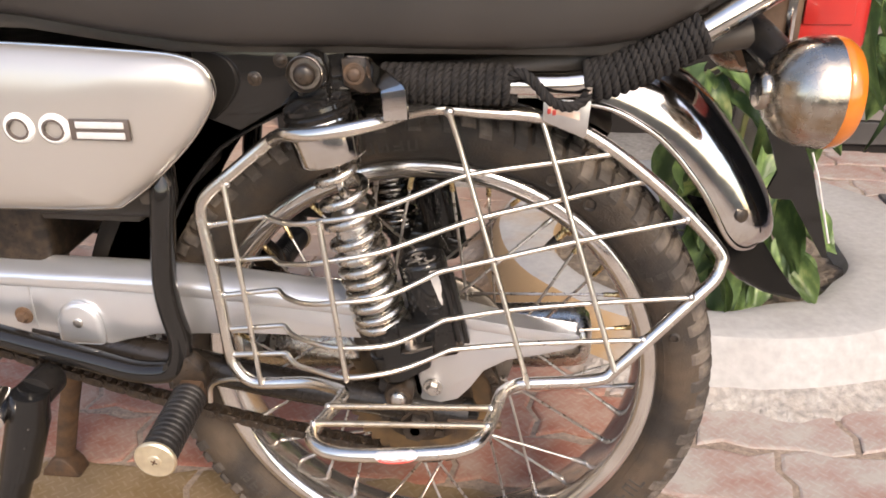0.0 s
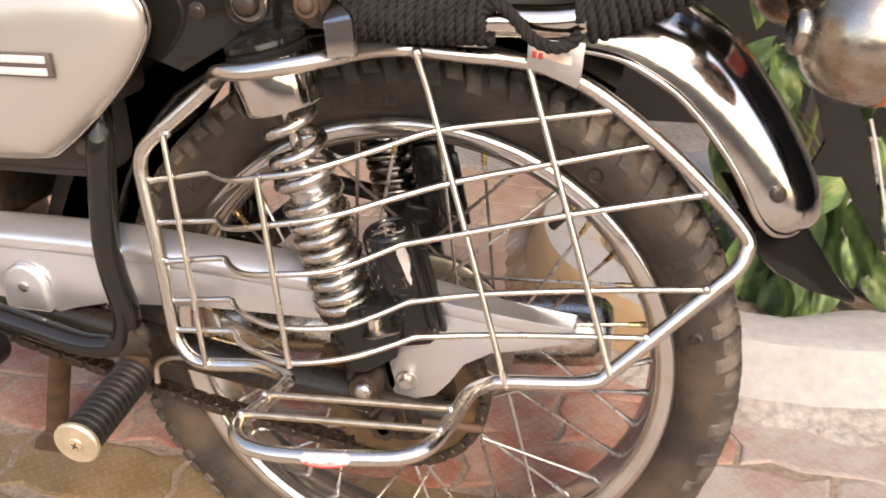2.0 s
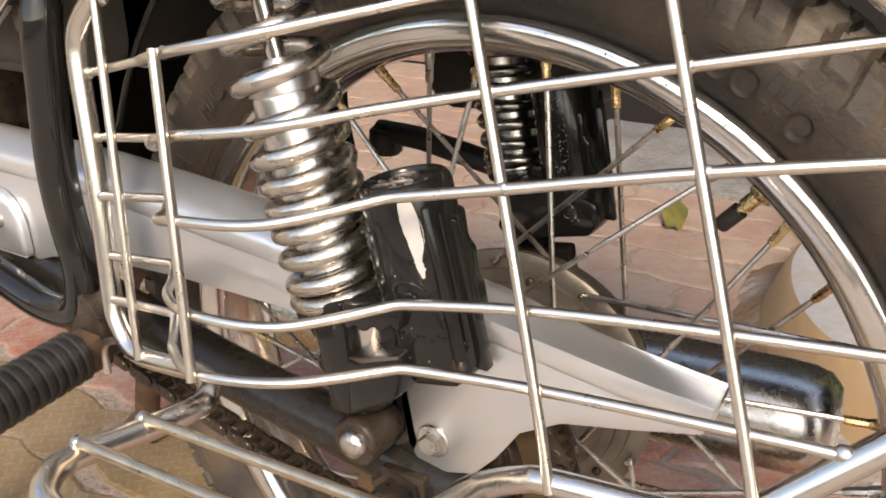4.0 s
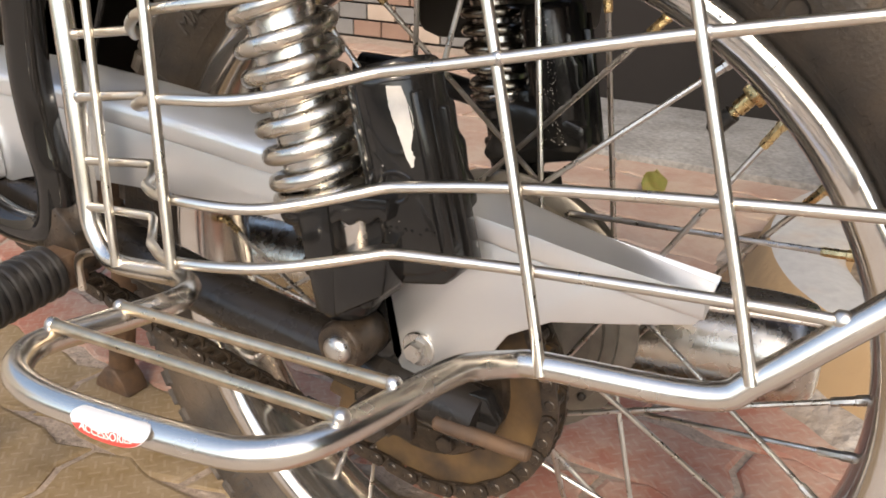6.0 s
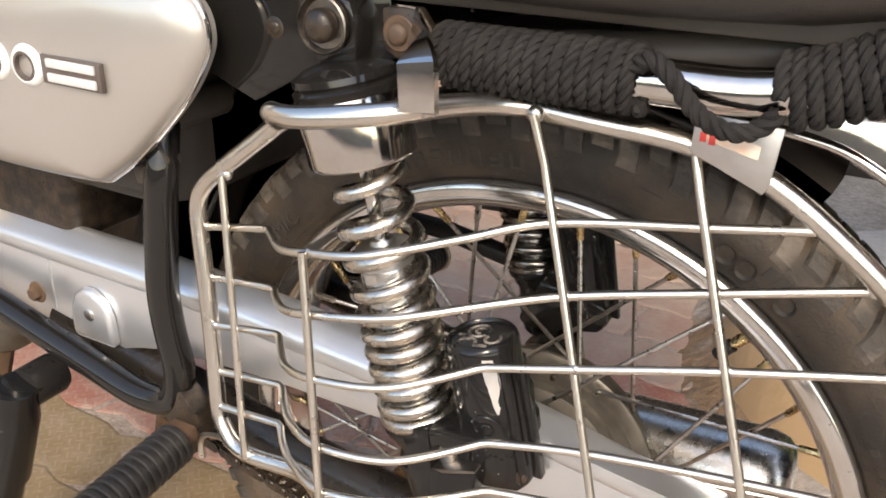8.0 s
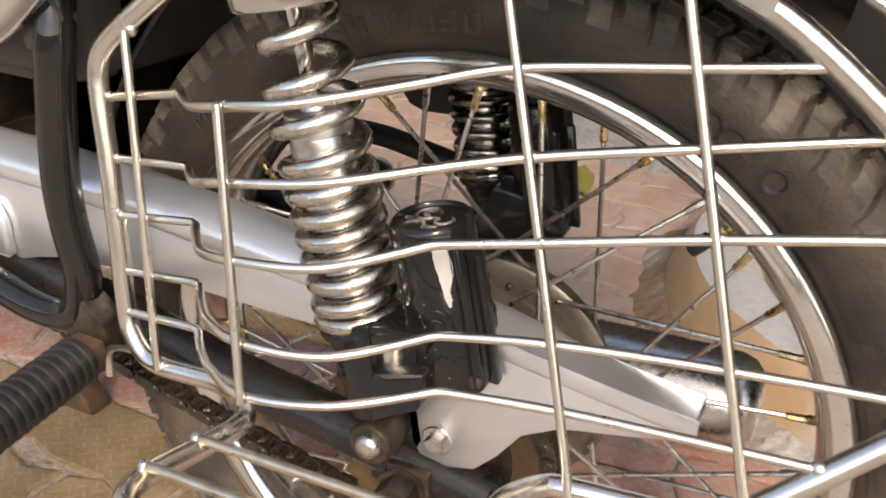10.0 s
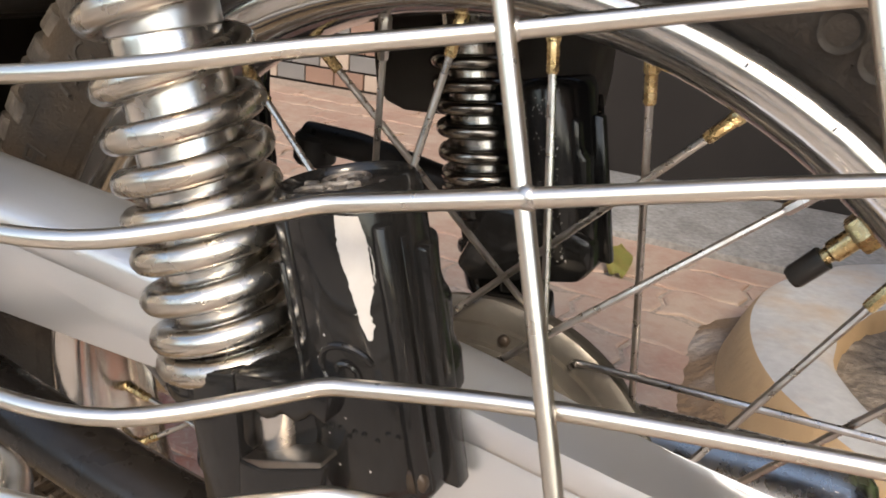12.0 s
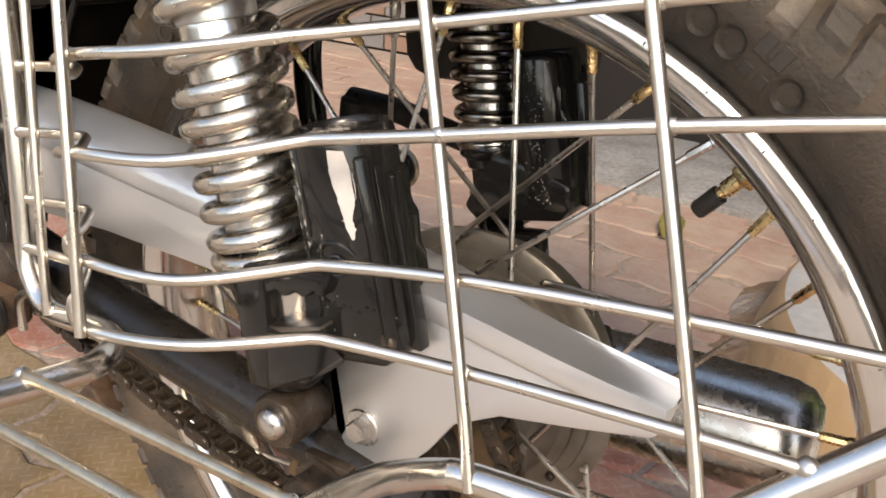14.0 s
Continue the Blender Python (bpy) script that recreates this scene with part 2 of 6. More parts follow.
def paver_material(name, base, dusty, dust_mix, mark=0.12):
    """Cement paver with a raised chequer of short dashes, dust and stains."""
    m = bpy.data.materials.new(name)
    m.use_nodes = True
    nt = m.node_tree
    b = nt.nodes["Principled BSDF"]
    b.inputs["Roughness"].default_value = 0.85
    geo = nt.nodes.new("ShaderNodeNewGeometry")
    info = nt.nodes.new("ShaderNodeObjectInfo")

    def math_node(op, a, bb=None):
        k = nt.nodes.new("ShaderNodeMath")
        k.operation = op
        for i, v in enumerate((a, bb)):
            if v is None:
                continue
            if isinstance(v, (int, float)):
                k.inputs[i].default_value = v
            else:
                nt.links.new(v, k.inputs[i])
        return k.outputs[0]

    mp = nt.nodes.new("ShaderNodeMapping")
    mp.inputs["Rotation"].default_value = (0, 0, radians(45))
    mp.inputs["Scale"].default_value = (70, 70, 1)
    nt.links.new(geo.outputs["Position"], mp.inputs["Vector"])
    sep = nt.nodes.new("ShaderNodeSeparateXYZ")
    nt.links.new(mp.outputs["Vector"], sep.inputs[0])
    cx, cy = math_node("FLOOR", sep.outputs["X"]), math_node("FLOOR", sep.outputs["Y"])
    fx = math_node("ABSOLUTE", math_node("SUBTRACT", math_node("FRACT", sep.outputs["X"]), 0.5))
    fy = math_node("ABSOLUTE", math_node("SUBTRACT", math_node("FRACT", sep.outputs["Y"]), 0.5))
    par = math_node("FLOORED_MODULO", math_node("ADD", cx, cy), 2.0)
    thin_x = math_node("MULTIPLY", math_node("LESS_THAN", fx, 0.1), math_node("LESS_THAN", fy, 0.46))
    thin_y = math_node("MULTIPLY", math_node("LESS_THAN", fy, 0.1), math_node("LESS_THAN", fx, 0.46))
    dash = math_node("ADD", math_node("MULTIPLY", thin_x, par), math_node("MULTIPLY", thin_y, math_node("SUBTRACT", 1.0, par)))
    n1 = nt.nodes.new("ShaderNodeTexNoise")
    n1.inputs["Scale"].default_value, n1.inputs["Detail"].default_value = 6.5, 8
    nt.links.new(geo.outputs["Position"], n1.inputs["Vector"])
    n2 = nt.nodes.new("ShaderNodeTexNoise")
    n2.inputs["Scale"].default_value, n2.inputs["Detail"].default_value = 95, 5
    nt.links.new(geo.outputs["Position"], n2.inputs["Vector"])
    r = nt.nodes.new("ShaderNodeValToRGB")
    r.color_ramp.elements[0].position, r.color_ramp.elements[0].color = dust_mix - 0.24, (*base, 1)
    r.color_ramp.elements[1].position, r.color_ramp.elements[1].color = dust_mix + 0.24, (*dusty, 1)
    fac = math_node("ADD", n1.outputs["Fac"], math_node("MULTIPLY", math_node("SUBTRACT", info.outputs["Random"], 0.5), 0.12))
    fac = math_node("ADD", fac, math_node("MULTIPLY", math_node("SUBTRACT", n2.outputs["Fac"], 0.5), 0.35))
    n3 = nt.nodes.new("ShaderNodeTexNoise")
    n3.inputs["Scale"].default_value, n3.inputs["Detail"].default_value = 27, 6
    nt.links.new(geo.outputs["Position"], n3.inputs["Vector"])
    fac = math_node("ADD", fac, math_node("MULTIPLY", math_node("SUBTRACT", n3.outputs["Fac"], 0.5), 0.75))
    fac = math_node("ADD", fac, math_node("MULTIPLY", dash, mark))
    nt.links.new(fac, r.inputs["Fac"])
    nt.links.new(r.outputs["Color"], b.inputs["Base Color"])
    bp = nt.nodes.new("ShaderNodeBump")
    bp.inputs["Strength"].default_value, bp.inputs["Distance"].default_value = 0.55, 0.002
    hgt = math_node("ADD", math_node("MULTIPLY", dash, 0.45), math_node("ADD", n2.outputs["Fac"], math_node("MULTIPLY", n3.outputs["Fac"], 1.6)))
    nt.links.new(hgt, bp.inputs["Height"])
    nt.links.new(bp.outputs["Normal"], b.inputs["Normal"])
    return m


PAVER_RED = paver_material("red paver", (0.3, 0.12, 0.08), (0.39, 0.285, 0.225), 0.58)
PAVER_PINK = paver_material("faded red paver", (0.33, 0.2, 0.168), (0.405, 0.37, 0.335), 0.46)
PAVER_BROWN = paver_material("muddy red paver", (0.31, 0.185, 0.14), (0.38, 0.285, 0.22), 0.44, 0.03)
# Paving out of view, lightened so the metal reflects it more brightly.
PAVER_PALE = paver_material("unseen pale paver", (0.42, 0.33, 0.265), (0.5, 0.45, 0.39), 0.45)
PAVER_YELLOW = paver_material("yellow paver", (0.2, 0.134, 0.064), (0.275, 0.205, 0.132), 0.56, 0.24)


# ---- shape helpers ----
def part(name, bm, mat, parent=None, label="", smooth=True, m=None):
    me = bpy.data.meshes.new(name)
    bm.normal_update()
    bm.to_mesh(me)
    bm.free()
    me.materials.append(mat)
    if smooth:
        for p in me.polygons:
            p.use_smooth = True
        me.set_sharp_from_angle(angle=radians(38))
    ob = new(name, me)
    if m is not None:
        ob.matrix_basis = m
    if parent is not None:
        ob.parent = parent
    if label:
        tagged(ob, label)
    return ob


def spline(pts, n=8, closed=False):
    """Catmull-Rom points through pts."""
    P = [Vector(p) for p in pts]
    k = len(P)
    out = []
    for i in range(k if closed else k - 1):
        a, b, c, d = (P[(i + j) % k] if closed else P[max(0, min(k - 1, i + j))] for j in (-1, 0, 1, 2))
        for s in range(n):
            t = s / n
            out.append(0.5 * ((2 * b) + (c - a) * t + (2 * a - 5 * b + 4 * c - d) * t * t + (3 * b - a - 3 * c + d) * t ** 3))
    if not closed:
        out.append(P[-1])
    return out


def rounded(pts, radius, n=5):
    """A polyline whose corners are bent to arcs."""
    P = [Vector(p) for p in pts]
    out = [P[0]]
    for a, b, c in zip(P, P[1:], P[2:]):
        r = min(radius, (a - b).length * 0.48, (c - b).length * 0.48)
        p, q = b + (a - b).normalized() * r, b + (c - b).normalized() * r
        for s in range(n + 1):
            t = s / n
            out.append((1 - t) ** 2 * p + 2 * t * (1 - t) * b + t * t * q)
    out.append(P[-1])
    return out


def sweep(bm, path, r, seg=12, closed=False, radii=None, flat=1.0, caps=True):
    """A tube of radius r along path."""
    n = len(path)
    rings = []
    up = None
    for i in range(n):
        a = path[(i - 1) % n] if closed or i else path[0]
        c = path[(i + 1) % n] if closed or i < n - 1 else path[-1]
        d = (c - a).normalized()
        if up is None:
            up = d.orthogonal().normalized()
        up = (up - d * up.dot(d)).normalized()
        side = d.cross(up)
        rr = radii[i] if radii else r
        rings.append([bm.verts.new(path[i] + rr * (math.cos(2 * math.pi * k / seg) * up + flat * math.sin(2 * math.pi * k / seg) * side)) for k in range(seg)])
    for i in range(n if closed else n - 1):
        A, B = rings[i], rings[(i + 1) % n]
        for k in range(seg):
            bm.faces.new((A[k], A[(k + 1) % seg], B[(k + 1) % seg], B[k]))
    if caps and not closed:
        bm.faces.new(rings[0][::-1])
        bm.faces.new(rings[-1])
    return bm


def tube(pts, r, seg=12, closed=False, **kw):
    bm = bmesh.new()
    sweep(bm, [Vector(p) for p in pts], r, seg, closed, **kw)
    bmesh.ops.recalc_face_normals(bm, faces=bm.faces)
    return bm


def lathe(profile, axis_from, axis_to, seg=32, close=False, bm=None):
    """Turns (radius, distance along the axis) pairs round the axis."""
    bm = bm or bmesh.new()
    a, d = Vector(axis_from), (Vector(axis_to) - Vector(axis_from)).normalized()
    u = d.orthogonal().normalized()
    v = d.cross(u)
    rings = []
    for r, h in profile:
        if r < 1e-6:
            rings.append([bm.verts.new(a + d * h)])
        else:
            rings.append([bm.verts.new(a + d * h + r * (math.cos(2 * math.pi * k / seg) * u + math.sin(2 * math.pi * k / seg) * v)) for k in range(seg)])
    pairs = list(zip(rings, rings[1:])) + ([(rings[-1], rings[0])] if close else [])
    for A, B in pairs:
        for k in range(seg):
            q = (k + 1) % seg
            if len(A) == 1 and len(B) == 1:
                continue
            if len(A) == 1:
                bm.faces.new((A[0], B[q], B[k]))
            elif len(B) == 1:
                bm.faces.new((A[k], A[q], B[0]))
            else:
                bm.faces.new((A[k], A[q], B[q], B[k]))
    bmesh.ops.recalc_face_normals(bm, faces=bm.faces)
    return bm


def rod(a, b, r, seg=10, bm=None):
    a, b = Vector(a), Vector(b)
    L = (b - a).length
    e = min(r * 0.3, L * 0.2)
    return lathe([(0, 0), (r - e, 0), (r, e), (r, L - e), (r - e, L), (0, L)], a, b, seg, bm=bm)


def box(cx, cy, cz, sx, sy, sz, bevel=0.002, bm=None, m=None, segs=2):
    bm = bm or bmesh.new()
    g = bmesh.ops.create_cube(bm, size=1.0)
    vs = g["verts"]
    bmesh.ops.scale(bm, vec=(sx, sy, sz), verts=vs)
    if m is not None:
        bmesh.ops.transform(bm, matrix=m, verts=vs)
    bmesh.ops.translate(bm, vec=(cx, cy, cz), verts=vs)
    if bevel:
        es = list({e for w in vs for e in w.link_edges})
        bmesh.ops.bevel(bm, geom=es, offset=bevel, segments=segs, affect="EDGES", profile=0.5)
    return bm


def plate(outline, y0, y1, bevel=0.0015, segs=2):
    """A plate with an outline in x and z, from depth y0 to y1."""
    bm = bmesh.new()
    f = bm.faces.new([bm.verts.new((x, y0, z)) for x, z in outline])
    g = bmesh.ops.extrude_face_region(bm, geom=[f])
    vs = [w for w in g["geom"] if isinstance(w, bmesh.types.BMVert)]
    bmesh.ops.translate(bm, vec=(0, y1 - y0, 0), verts=vs)
    bmesh.ops.recalc_face_normals(bm, faces=bm.faces)
    if bevel:
        es = [e for e in bm.edges if len(e.link_faces) == 2 and e.calc_face_angle(0) > 0.6]
        bmesh.ops.bevel(bm, geom=es, offset=bevel, segments=segs, affect="EDGES", profile=0.5)
    return bm


def smooth2d(pts, n=5):
    return [(v.x, v.z) for v in spline([(x, 0, z) for x, z in pts], n, True)]


def hexbolt(p, d, r, h, mat, parent, name="bolt", dome=False, label="", washer=True):
    """A bolt at p whose head points along d."""
    p, d = Vector(p), Vector(d).normalized()
    bm = bmesh.new()
    if washer:
        lathe([(0, 0), (r * 1.55, 0), (r * 1.6, h * 0.1), (r * 1.5, h * 0.22), (0, h * 0.22)], p, p + d, 24, bm=bm)
    if dome:
        lathe([(0, 0), (r, 0), (r, h * 0.5), (r * 0.9, h * 0.75), (r * 0.6, h * 0.95), (0, h)], p, p + d, 20, bm=bm)
    else:
        lathe([(0, 0), (r, 0), (r, h * 0.85), (r * 0.86, h), (r * 0.4, h), (0, h * 0.93)], p, p + d, 6, bm=bm)
    return part(name, bm, mat, parent, label)


def lettering(text, size, depth):
    """Raised letters in the built-in font as a mesh in the x-y plane, centred."""
    cu = bpy.data.curves.new("letters", "FONT")
    cu.body, cu.size, cu.extrude, cu.align_x, cu.align_y = text, size, depth, "CENTER", "CENTER"
    ob = bpy.data.objects.new("letters", cu)
    scene.collection.objects.link(ob)
    me = bpy.data.meshes.new_from_object(ob.evaluated_get(bpy.context.evaluated_depsgraph_get()))
    bm = bmesh.new()
    bm.from_mesh(me)
    bpy.data.objects.remove(ob)
    bpy.data.meshes.remove(me)
    return bm




def ring(angle, r, y):
    """A point on the wheel."""
    a = radians(angle)
    return Vector((r * math.cos(a), y, 0.32 + r * math.sin(a)))


# ---- ground ----
bm = bmesh.new()
bmesh.ops.create_grid(bm, x_segments=2, y_segments=2, size=150)
bmesh.ops.translate(bm, vec=(0, 0, -0.012), verts=bm.verts)
ground = part("ground", bm, MORTAR, smooth=False)
tagged(ground, "sandy ground under the paving, reaching far out", "ground", kind="structure")

# ---- motorcycle ----
bike = new("motorcycle")
tagged(bike, "silver and black motorcycle on its centre stand with chrome leg guard", "motorcycle")

# rear wheel
bm = bmesh.new()
lathe([(0.0, -0.052), (0.028, -0.052), (0.03, -0.046), (0.05, -0.044), (0.066, -0.04), (0.068, -0.033), (0.06, -0.028), (0.056, -0.02), (0.06, 0.0),
       (0.068, 0.011), (0.074, 0.0125), (0.0745, 0.0165), (0.082, 0.0175), (0.0825, 0.0205), (0.0905, 0.0215), (0.0935, 0.0235), (0.0935, 0.027), (0.0915, 0.0295), (0.087, 0.031),
       (0.086, 0.042), (0.083, 0.052), (0.06, 0.056), (0.0, 0.056)], (0, 0, 0.32), (0, 1, 0.32), 64, bm=bm)
wheel = part("rear_wheel", bm, ALLOY, bike, "spoked rear wheel with chrome rim and dusty tyre")
prof = [(0.2451, -0.0245), (0.2474, -0.0258), (0.2479, -0.0282), (0.2471, -0.0308), (0.2448, -0.0328), (0.2414, -0.0336), (0.2358, -0.033), (0.2320, -0.0308), (0.2289, -0.0272), (0.2268, -0.022), (0.2255, -0.0158), (0.2247, -0.008), (0.2244, 0.0)]
prof = prof + [(r, -h) for r, h in prof[-2::-1]]
prof += [(0.24, 0.023), (0.2305, 0.016), (0.2275, 0.0), (0.2305, -0.016), (0.24, -0.023)]
part("rim", lathe(prof, (0, 0, 0.32), (0, 1, 0.32), 128, close=True), RIM, wheel, "chrome rim with wet-looking reflections")
prof = [(0.2405, -0.021), (0.2462, -0.024), (0.2498, -0.0285), (0.252, -0.0325), (0.2533, -0.0333), (0.2542, -0.0352), (0.2552, -0.0356), (0.2568, -0.0375), (0.263, -0.0405), (0.272, -0.0425),
        (0.281, -0.0425), (0.289, -0.0405), (0.2955, -0.036), (0.2995, -0.027), (0.3018, -0.014), (0.3025, 0.0)]
prof = prof + [(r, -h) for r, h in prof[-2::-1]]
prof += [(0.236, 0.018), (0.233, 0.0), (0.236, -0.018)]
tyre = part("tyre", lathe(prof, (0, 0, 0.32), (0, 1, 0.32), 160, close=True), TYRE, wheel, "brown dusty tyre with block tread")
bm = bmesh.new()


def tread_block(bm, a0, a1, stations, lift, skew=0.0):
    """A rubber block that follows the tyre's section from one station to the next."""
    rows = []
    for s, (r, y) in enumerate(stations):
        k = skew * s
        rows.append([(ring(a0 + k, r - 0.002, y * 0.99), ring(a0 + k + 0.25, r + lift, y * (1 + lift * 4))), (ring(a1 + k, r - 0.002, y * 0.99), ring(a1 + k - 0.25, r + lift, y * (1 + lift * 4)))])
    V = [[[bm.verts.new(p) for p in pair] for pair in row] for row in rows]
    for A, B in zip(V, V[1:]):
        bm.faces.new((A[0][1], A[1][1], B[1][1], B[0][1]))
        bm.faces.new((A[0][0], A[0][1], B[0][1], B[0][0]))
        bm.faces.new((A[1][1], A[1][0], B[1][0], B[1][1]))
    for E in (V[0], V[-1]):
        bm.faces.new((E[0][0], E[1][0], E[1][1], E[0][1]))


NB = 104
for i in range(NB):
    a = i * 360 / NB
    w = 360 / NB
    deep = 0.0046 if i % 2 else 0.0041
    for s in (-1, 1):
        o = 0 if s < 0 else w * 0.5
        if i % 2:
            tread_block(bm, a + o, a + o + w * 0.84, [(0.2885, s * 0.0405), (0.2925, s * 0.0385), (0.2958, s * 0.0355), (0.2995, s * 0.0265)], deep, 0.3)
        else:
            tread_block(bm, a + o, a + o + w * 0.8, [(0.2815, s * 0.0425), (0.2885, s * 0.0405), (0.2925, s * 0.0385), (0.2958, s * 0.0355), (0.2995, s * 0.0265)], deep, 0.3)
        tread_block(bm, a + o + w * 0.2, a + o + w * 0.98, [(0.3003, s * 0.0245), (0.3013, s * 0.016), (0.3019, s * 0.0095)], deep, -0.4)
    tread_block(bm, a + w * 0.1, a + w * 0.85, [(0.3021, -0.007), (0.3025, 0.0), (0.3021, 0.007)], deep, 0.3)
bmesh.ops.recalc_face_normals(bm, faces=bm.faces)
tread = part("tread", bm, TREAD, tyre, smooth=False)
tagged(tread, "worn tread blocks with pale dust", kind="stuff")
# embossed marks on the side of the tyre


def wall_y(r):
    """Depth of the tyre's near wall at the radius r."""
    for (a, ya), (b, yb) in zip(((0.2552, -0.0356), (0.2568, -0.0375), (0.263, -0.0405), (0.272, -0.0425)), ((0.2568, -0.0375), (0.263, -0.0405), (0.272, -0.0425), (0.281, -0.0425))):
        if a <= r <= b:
            return ya + (yb - ya) * (r - a) / (b - a)
    return -0.0425


def side_mark(bm, ang, r, w, h, lift=0.0002):
    """A raised bar on the near side wall."""
    y = wall_y(r)
    a = radians(ang)
    slope = math.atan2(wall_y(r + 0.003) - wall_y(r - 0.003), 0.006)
    rad = Vector((math.cos(a), 0, math.sin(a)))
    tan = Vector((-math.sin(a), 0, math.cos(a)))
    up = (rad * math.cos(slope) + Vector((0, 1, 0)) * math.sin(slope)).normalized()
    rot = Matrix((tan, up.cross(tan), up)).transposed().to_4x4()
    c = Vector((0, y, 0.32)) + rad * r
    box(c.x, c.y, c.z, w, lift * 2 + 0.0006, h, 0.0003, bm, rot, 1)


def ring_mark(ang, r, size):
    """A raised ring on the near side wall."""
    pts = []
    for k in range(24):
        t = 2 * math.pi * k / 24
        rr = r + size * math.sin(t)
        pts.append(ring(ang + math.degrees(size * math.cos(t) / r), rr, wall_y(rr)))
    return tube(pts, size * 0.5, 10, True, flat=0.11)


rnd = random.Random(4)
for a0, n, r, h in ((-52, 9, 0.2665, 0.0165), (150, 8, 0.2665, 0.012), (215, 8, 0.2665, 0.012), (92, 8, 0.2665, 0.012)):
    for i in range(n):
        bm = bmesh.new()
        ang = a0 + i * 3.1
        wd = 0.0088
        side_mark(bm, ang - 0.85, r, wd * 0.24, h)
        if rnd.random() < 0.7:
            side_mark(bm, ang + 0.75, r, wd * 0.24, h * 0.96)
        side_mark(bm, ang, r + (h * 0.42 if rnd.random() < 0.6 else -h * 0.42), wd, h * 0.19)
        if rnd.random() < 0.6:
            side_mark(bm, ang, r, wd, h * 0.19)
        part("embossed_mark", bm, DARKWALL, tyre, smooth=False)
for ang in (61.9, 58.8, 52.4, 20.0, 14.5):
    part("embossed_mark", ring_mark(ang, 0.267, 0.0052), DARKWALL, tyre)
for ang in (56.5, 54.8, 30.0, 25.5):
    bm = bmesh.new()
    side_mark(bm, ang, 0.2625, 0.0052, 0.0056)
    side_mark(bm, ang, 0.2745, 0.0058, 0.0095)
    part("embossed_mark", bm, DARKWALL, tyre, smooth=False)
# thin dark ticks across the rim's outer lip
for i in range(46):
    a = 3 + i * 360 / 46
    bm = bmesh.new()
    sweep(bm, [ring(a, r, y) for r, y in ((0.2425, -0.0334), (0.2438, -0.0328), (0.2459, -0.031), (0.2468, -0.0288), (0.249, -0.0292))], 0.00038, 5)
    part("moulding_nib", bm, RUBBER, tyre)
for i in range(90):
    bm = bmesh.new()
    a = i * 4
    sweep(bm, [ring(a, r, wall_y(r)) for r in (0.2575, 0.2592, 0.261)], 0.0005, 5)
    if i % 3 == 0:
        sweep(bm, [ring(a + 0.4 * k, 0.2745, -0.0425) for k in range(8)], 0.0005, 5)
    part("sidewall_rib", bm, TYRE, tyre)
bm = lettering("M/C", 0.017, 0.0008)
a = radians(137)
rad = Vector((math.cos(a), 0, math.sin(a)))
tan = Vector((math.sin(a), 0, -math.cos(a)))
m = Matrix.Translation(Vector((0, -0.0425, 0.32)) + rad * 0.2665) @ Matrix((tan, rad, Vector((0, -1, 0)))).transposed().to_4x4()
bmesh.ops.transform(bm, matrix=m, verts=bm.verts)
part("embossed_letters", bm, TREAD, tyre, "raised letters on the tyre wall", smooth=False)

for i in range(36):
    a = 4 + 10 * i
    kind = (i - 1) % 4
    far, s = ((False, 1), (True, 1), (True, -1), (False, -1))[kind]
    hub = ring(a + s * (36 if far else 44), 0.089 if far else 0.064, (0.0175 if s > 0 else 0.031) if far else (-0.0415 if s > 0 else -0.0265))
    end = ring(a, 0.2242, 0.002 if far else -0.002)
    d = (end - hub).normalized()
    head = hub - Vector((0, 0.005 if hub.y > 0 else -0.005, 0))
    spoke = part("spoke", tube([head, hub, hub + d * 0.004, end - d * 0.012], 0.00165, 8), ZINC, wheel)
    part("nipple", lathe([(0, 0), (0.0022, 0), (0.0026, 0.001), (0.0026, 0.012), (0.0031, 0.0125), (0.0031, 0.0195), (0.0024, 0.0205), (0, 0.0215)], end - d * 0.0175, end + d * 0.004, 8),
         BRASS if i % 5 and a % 360 < 195 else ZINC, spoke, "spoke nipple")
c, u = ring(49, 0.2246, 0.0), ring(49, 0.1, 0.0)
valve = part("tyre_valve", lathe([(0.0042, 0), (0.0042, 0.016), (0.003, 0.017), (0.003, 0.02), (0, 0.02)], c, u, 14), BRASS, wheel, "brass tyre valve with rubber cap")
part("valve_nut", lathe([(0.0072, 0.001), (0.0075, 0.002), (0.0075, 0.006), (0.007, 0.007), (0.004, 0.007), (0.004, 0.001)], c, u, 6, close=True), BRASS, valve)
part("valve_cap", lathe([(0.0, 0.034), (0.004, 0.0335), (0.0046, 0.032), (0.0048, 0.0195), (0, 0.0195)], c, u, 14), RUBBER, valve, "black rubber cap")
for k in range(6):
    p = ring(83 + k * 60, 0.0785, 0.0172)
    hexbolt(p, (0, -1, 0), 0.003, 0.003, GREASE, wheel, "rivet", True, washer=False)

# sprocket, chain and axle
teeth = 39
bm = bmesh.new()
outl = []
for i in range(teeth * 4):
    a = 2 * math.pi * i / (teeth * 4)
    r = (0.0755, 0.0795, 0.0825, 0.0795)[i % 4]
    outl.append((r * math.cos(a), 0.32 + r * math.sin(a)))
sprocket = part("sprocket", plate(outl, -0.074, -0.067, 0), OCHRE, bike, "grimy ochre rear sprocket")
part("sprocket_carrier", lathe([(0, -0.09), (0.03, -0.09), (0.034, -0.084), (0.052, -0.08), (0.054, -0.0765), (0.054, -0.064), (0.0, -0.064)], (0, 0, 0.32), (0, 1, 0.32), 40), GREASE, sprocket, "greasy sprocket carrier")
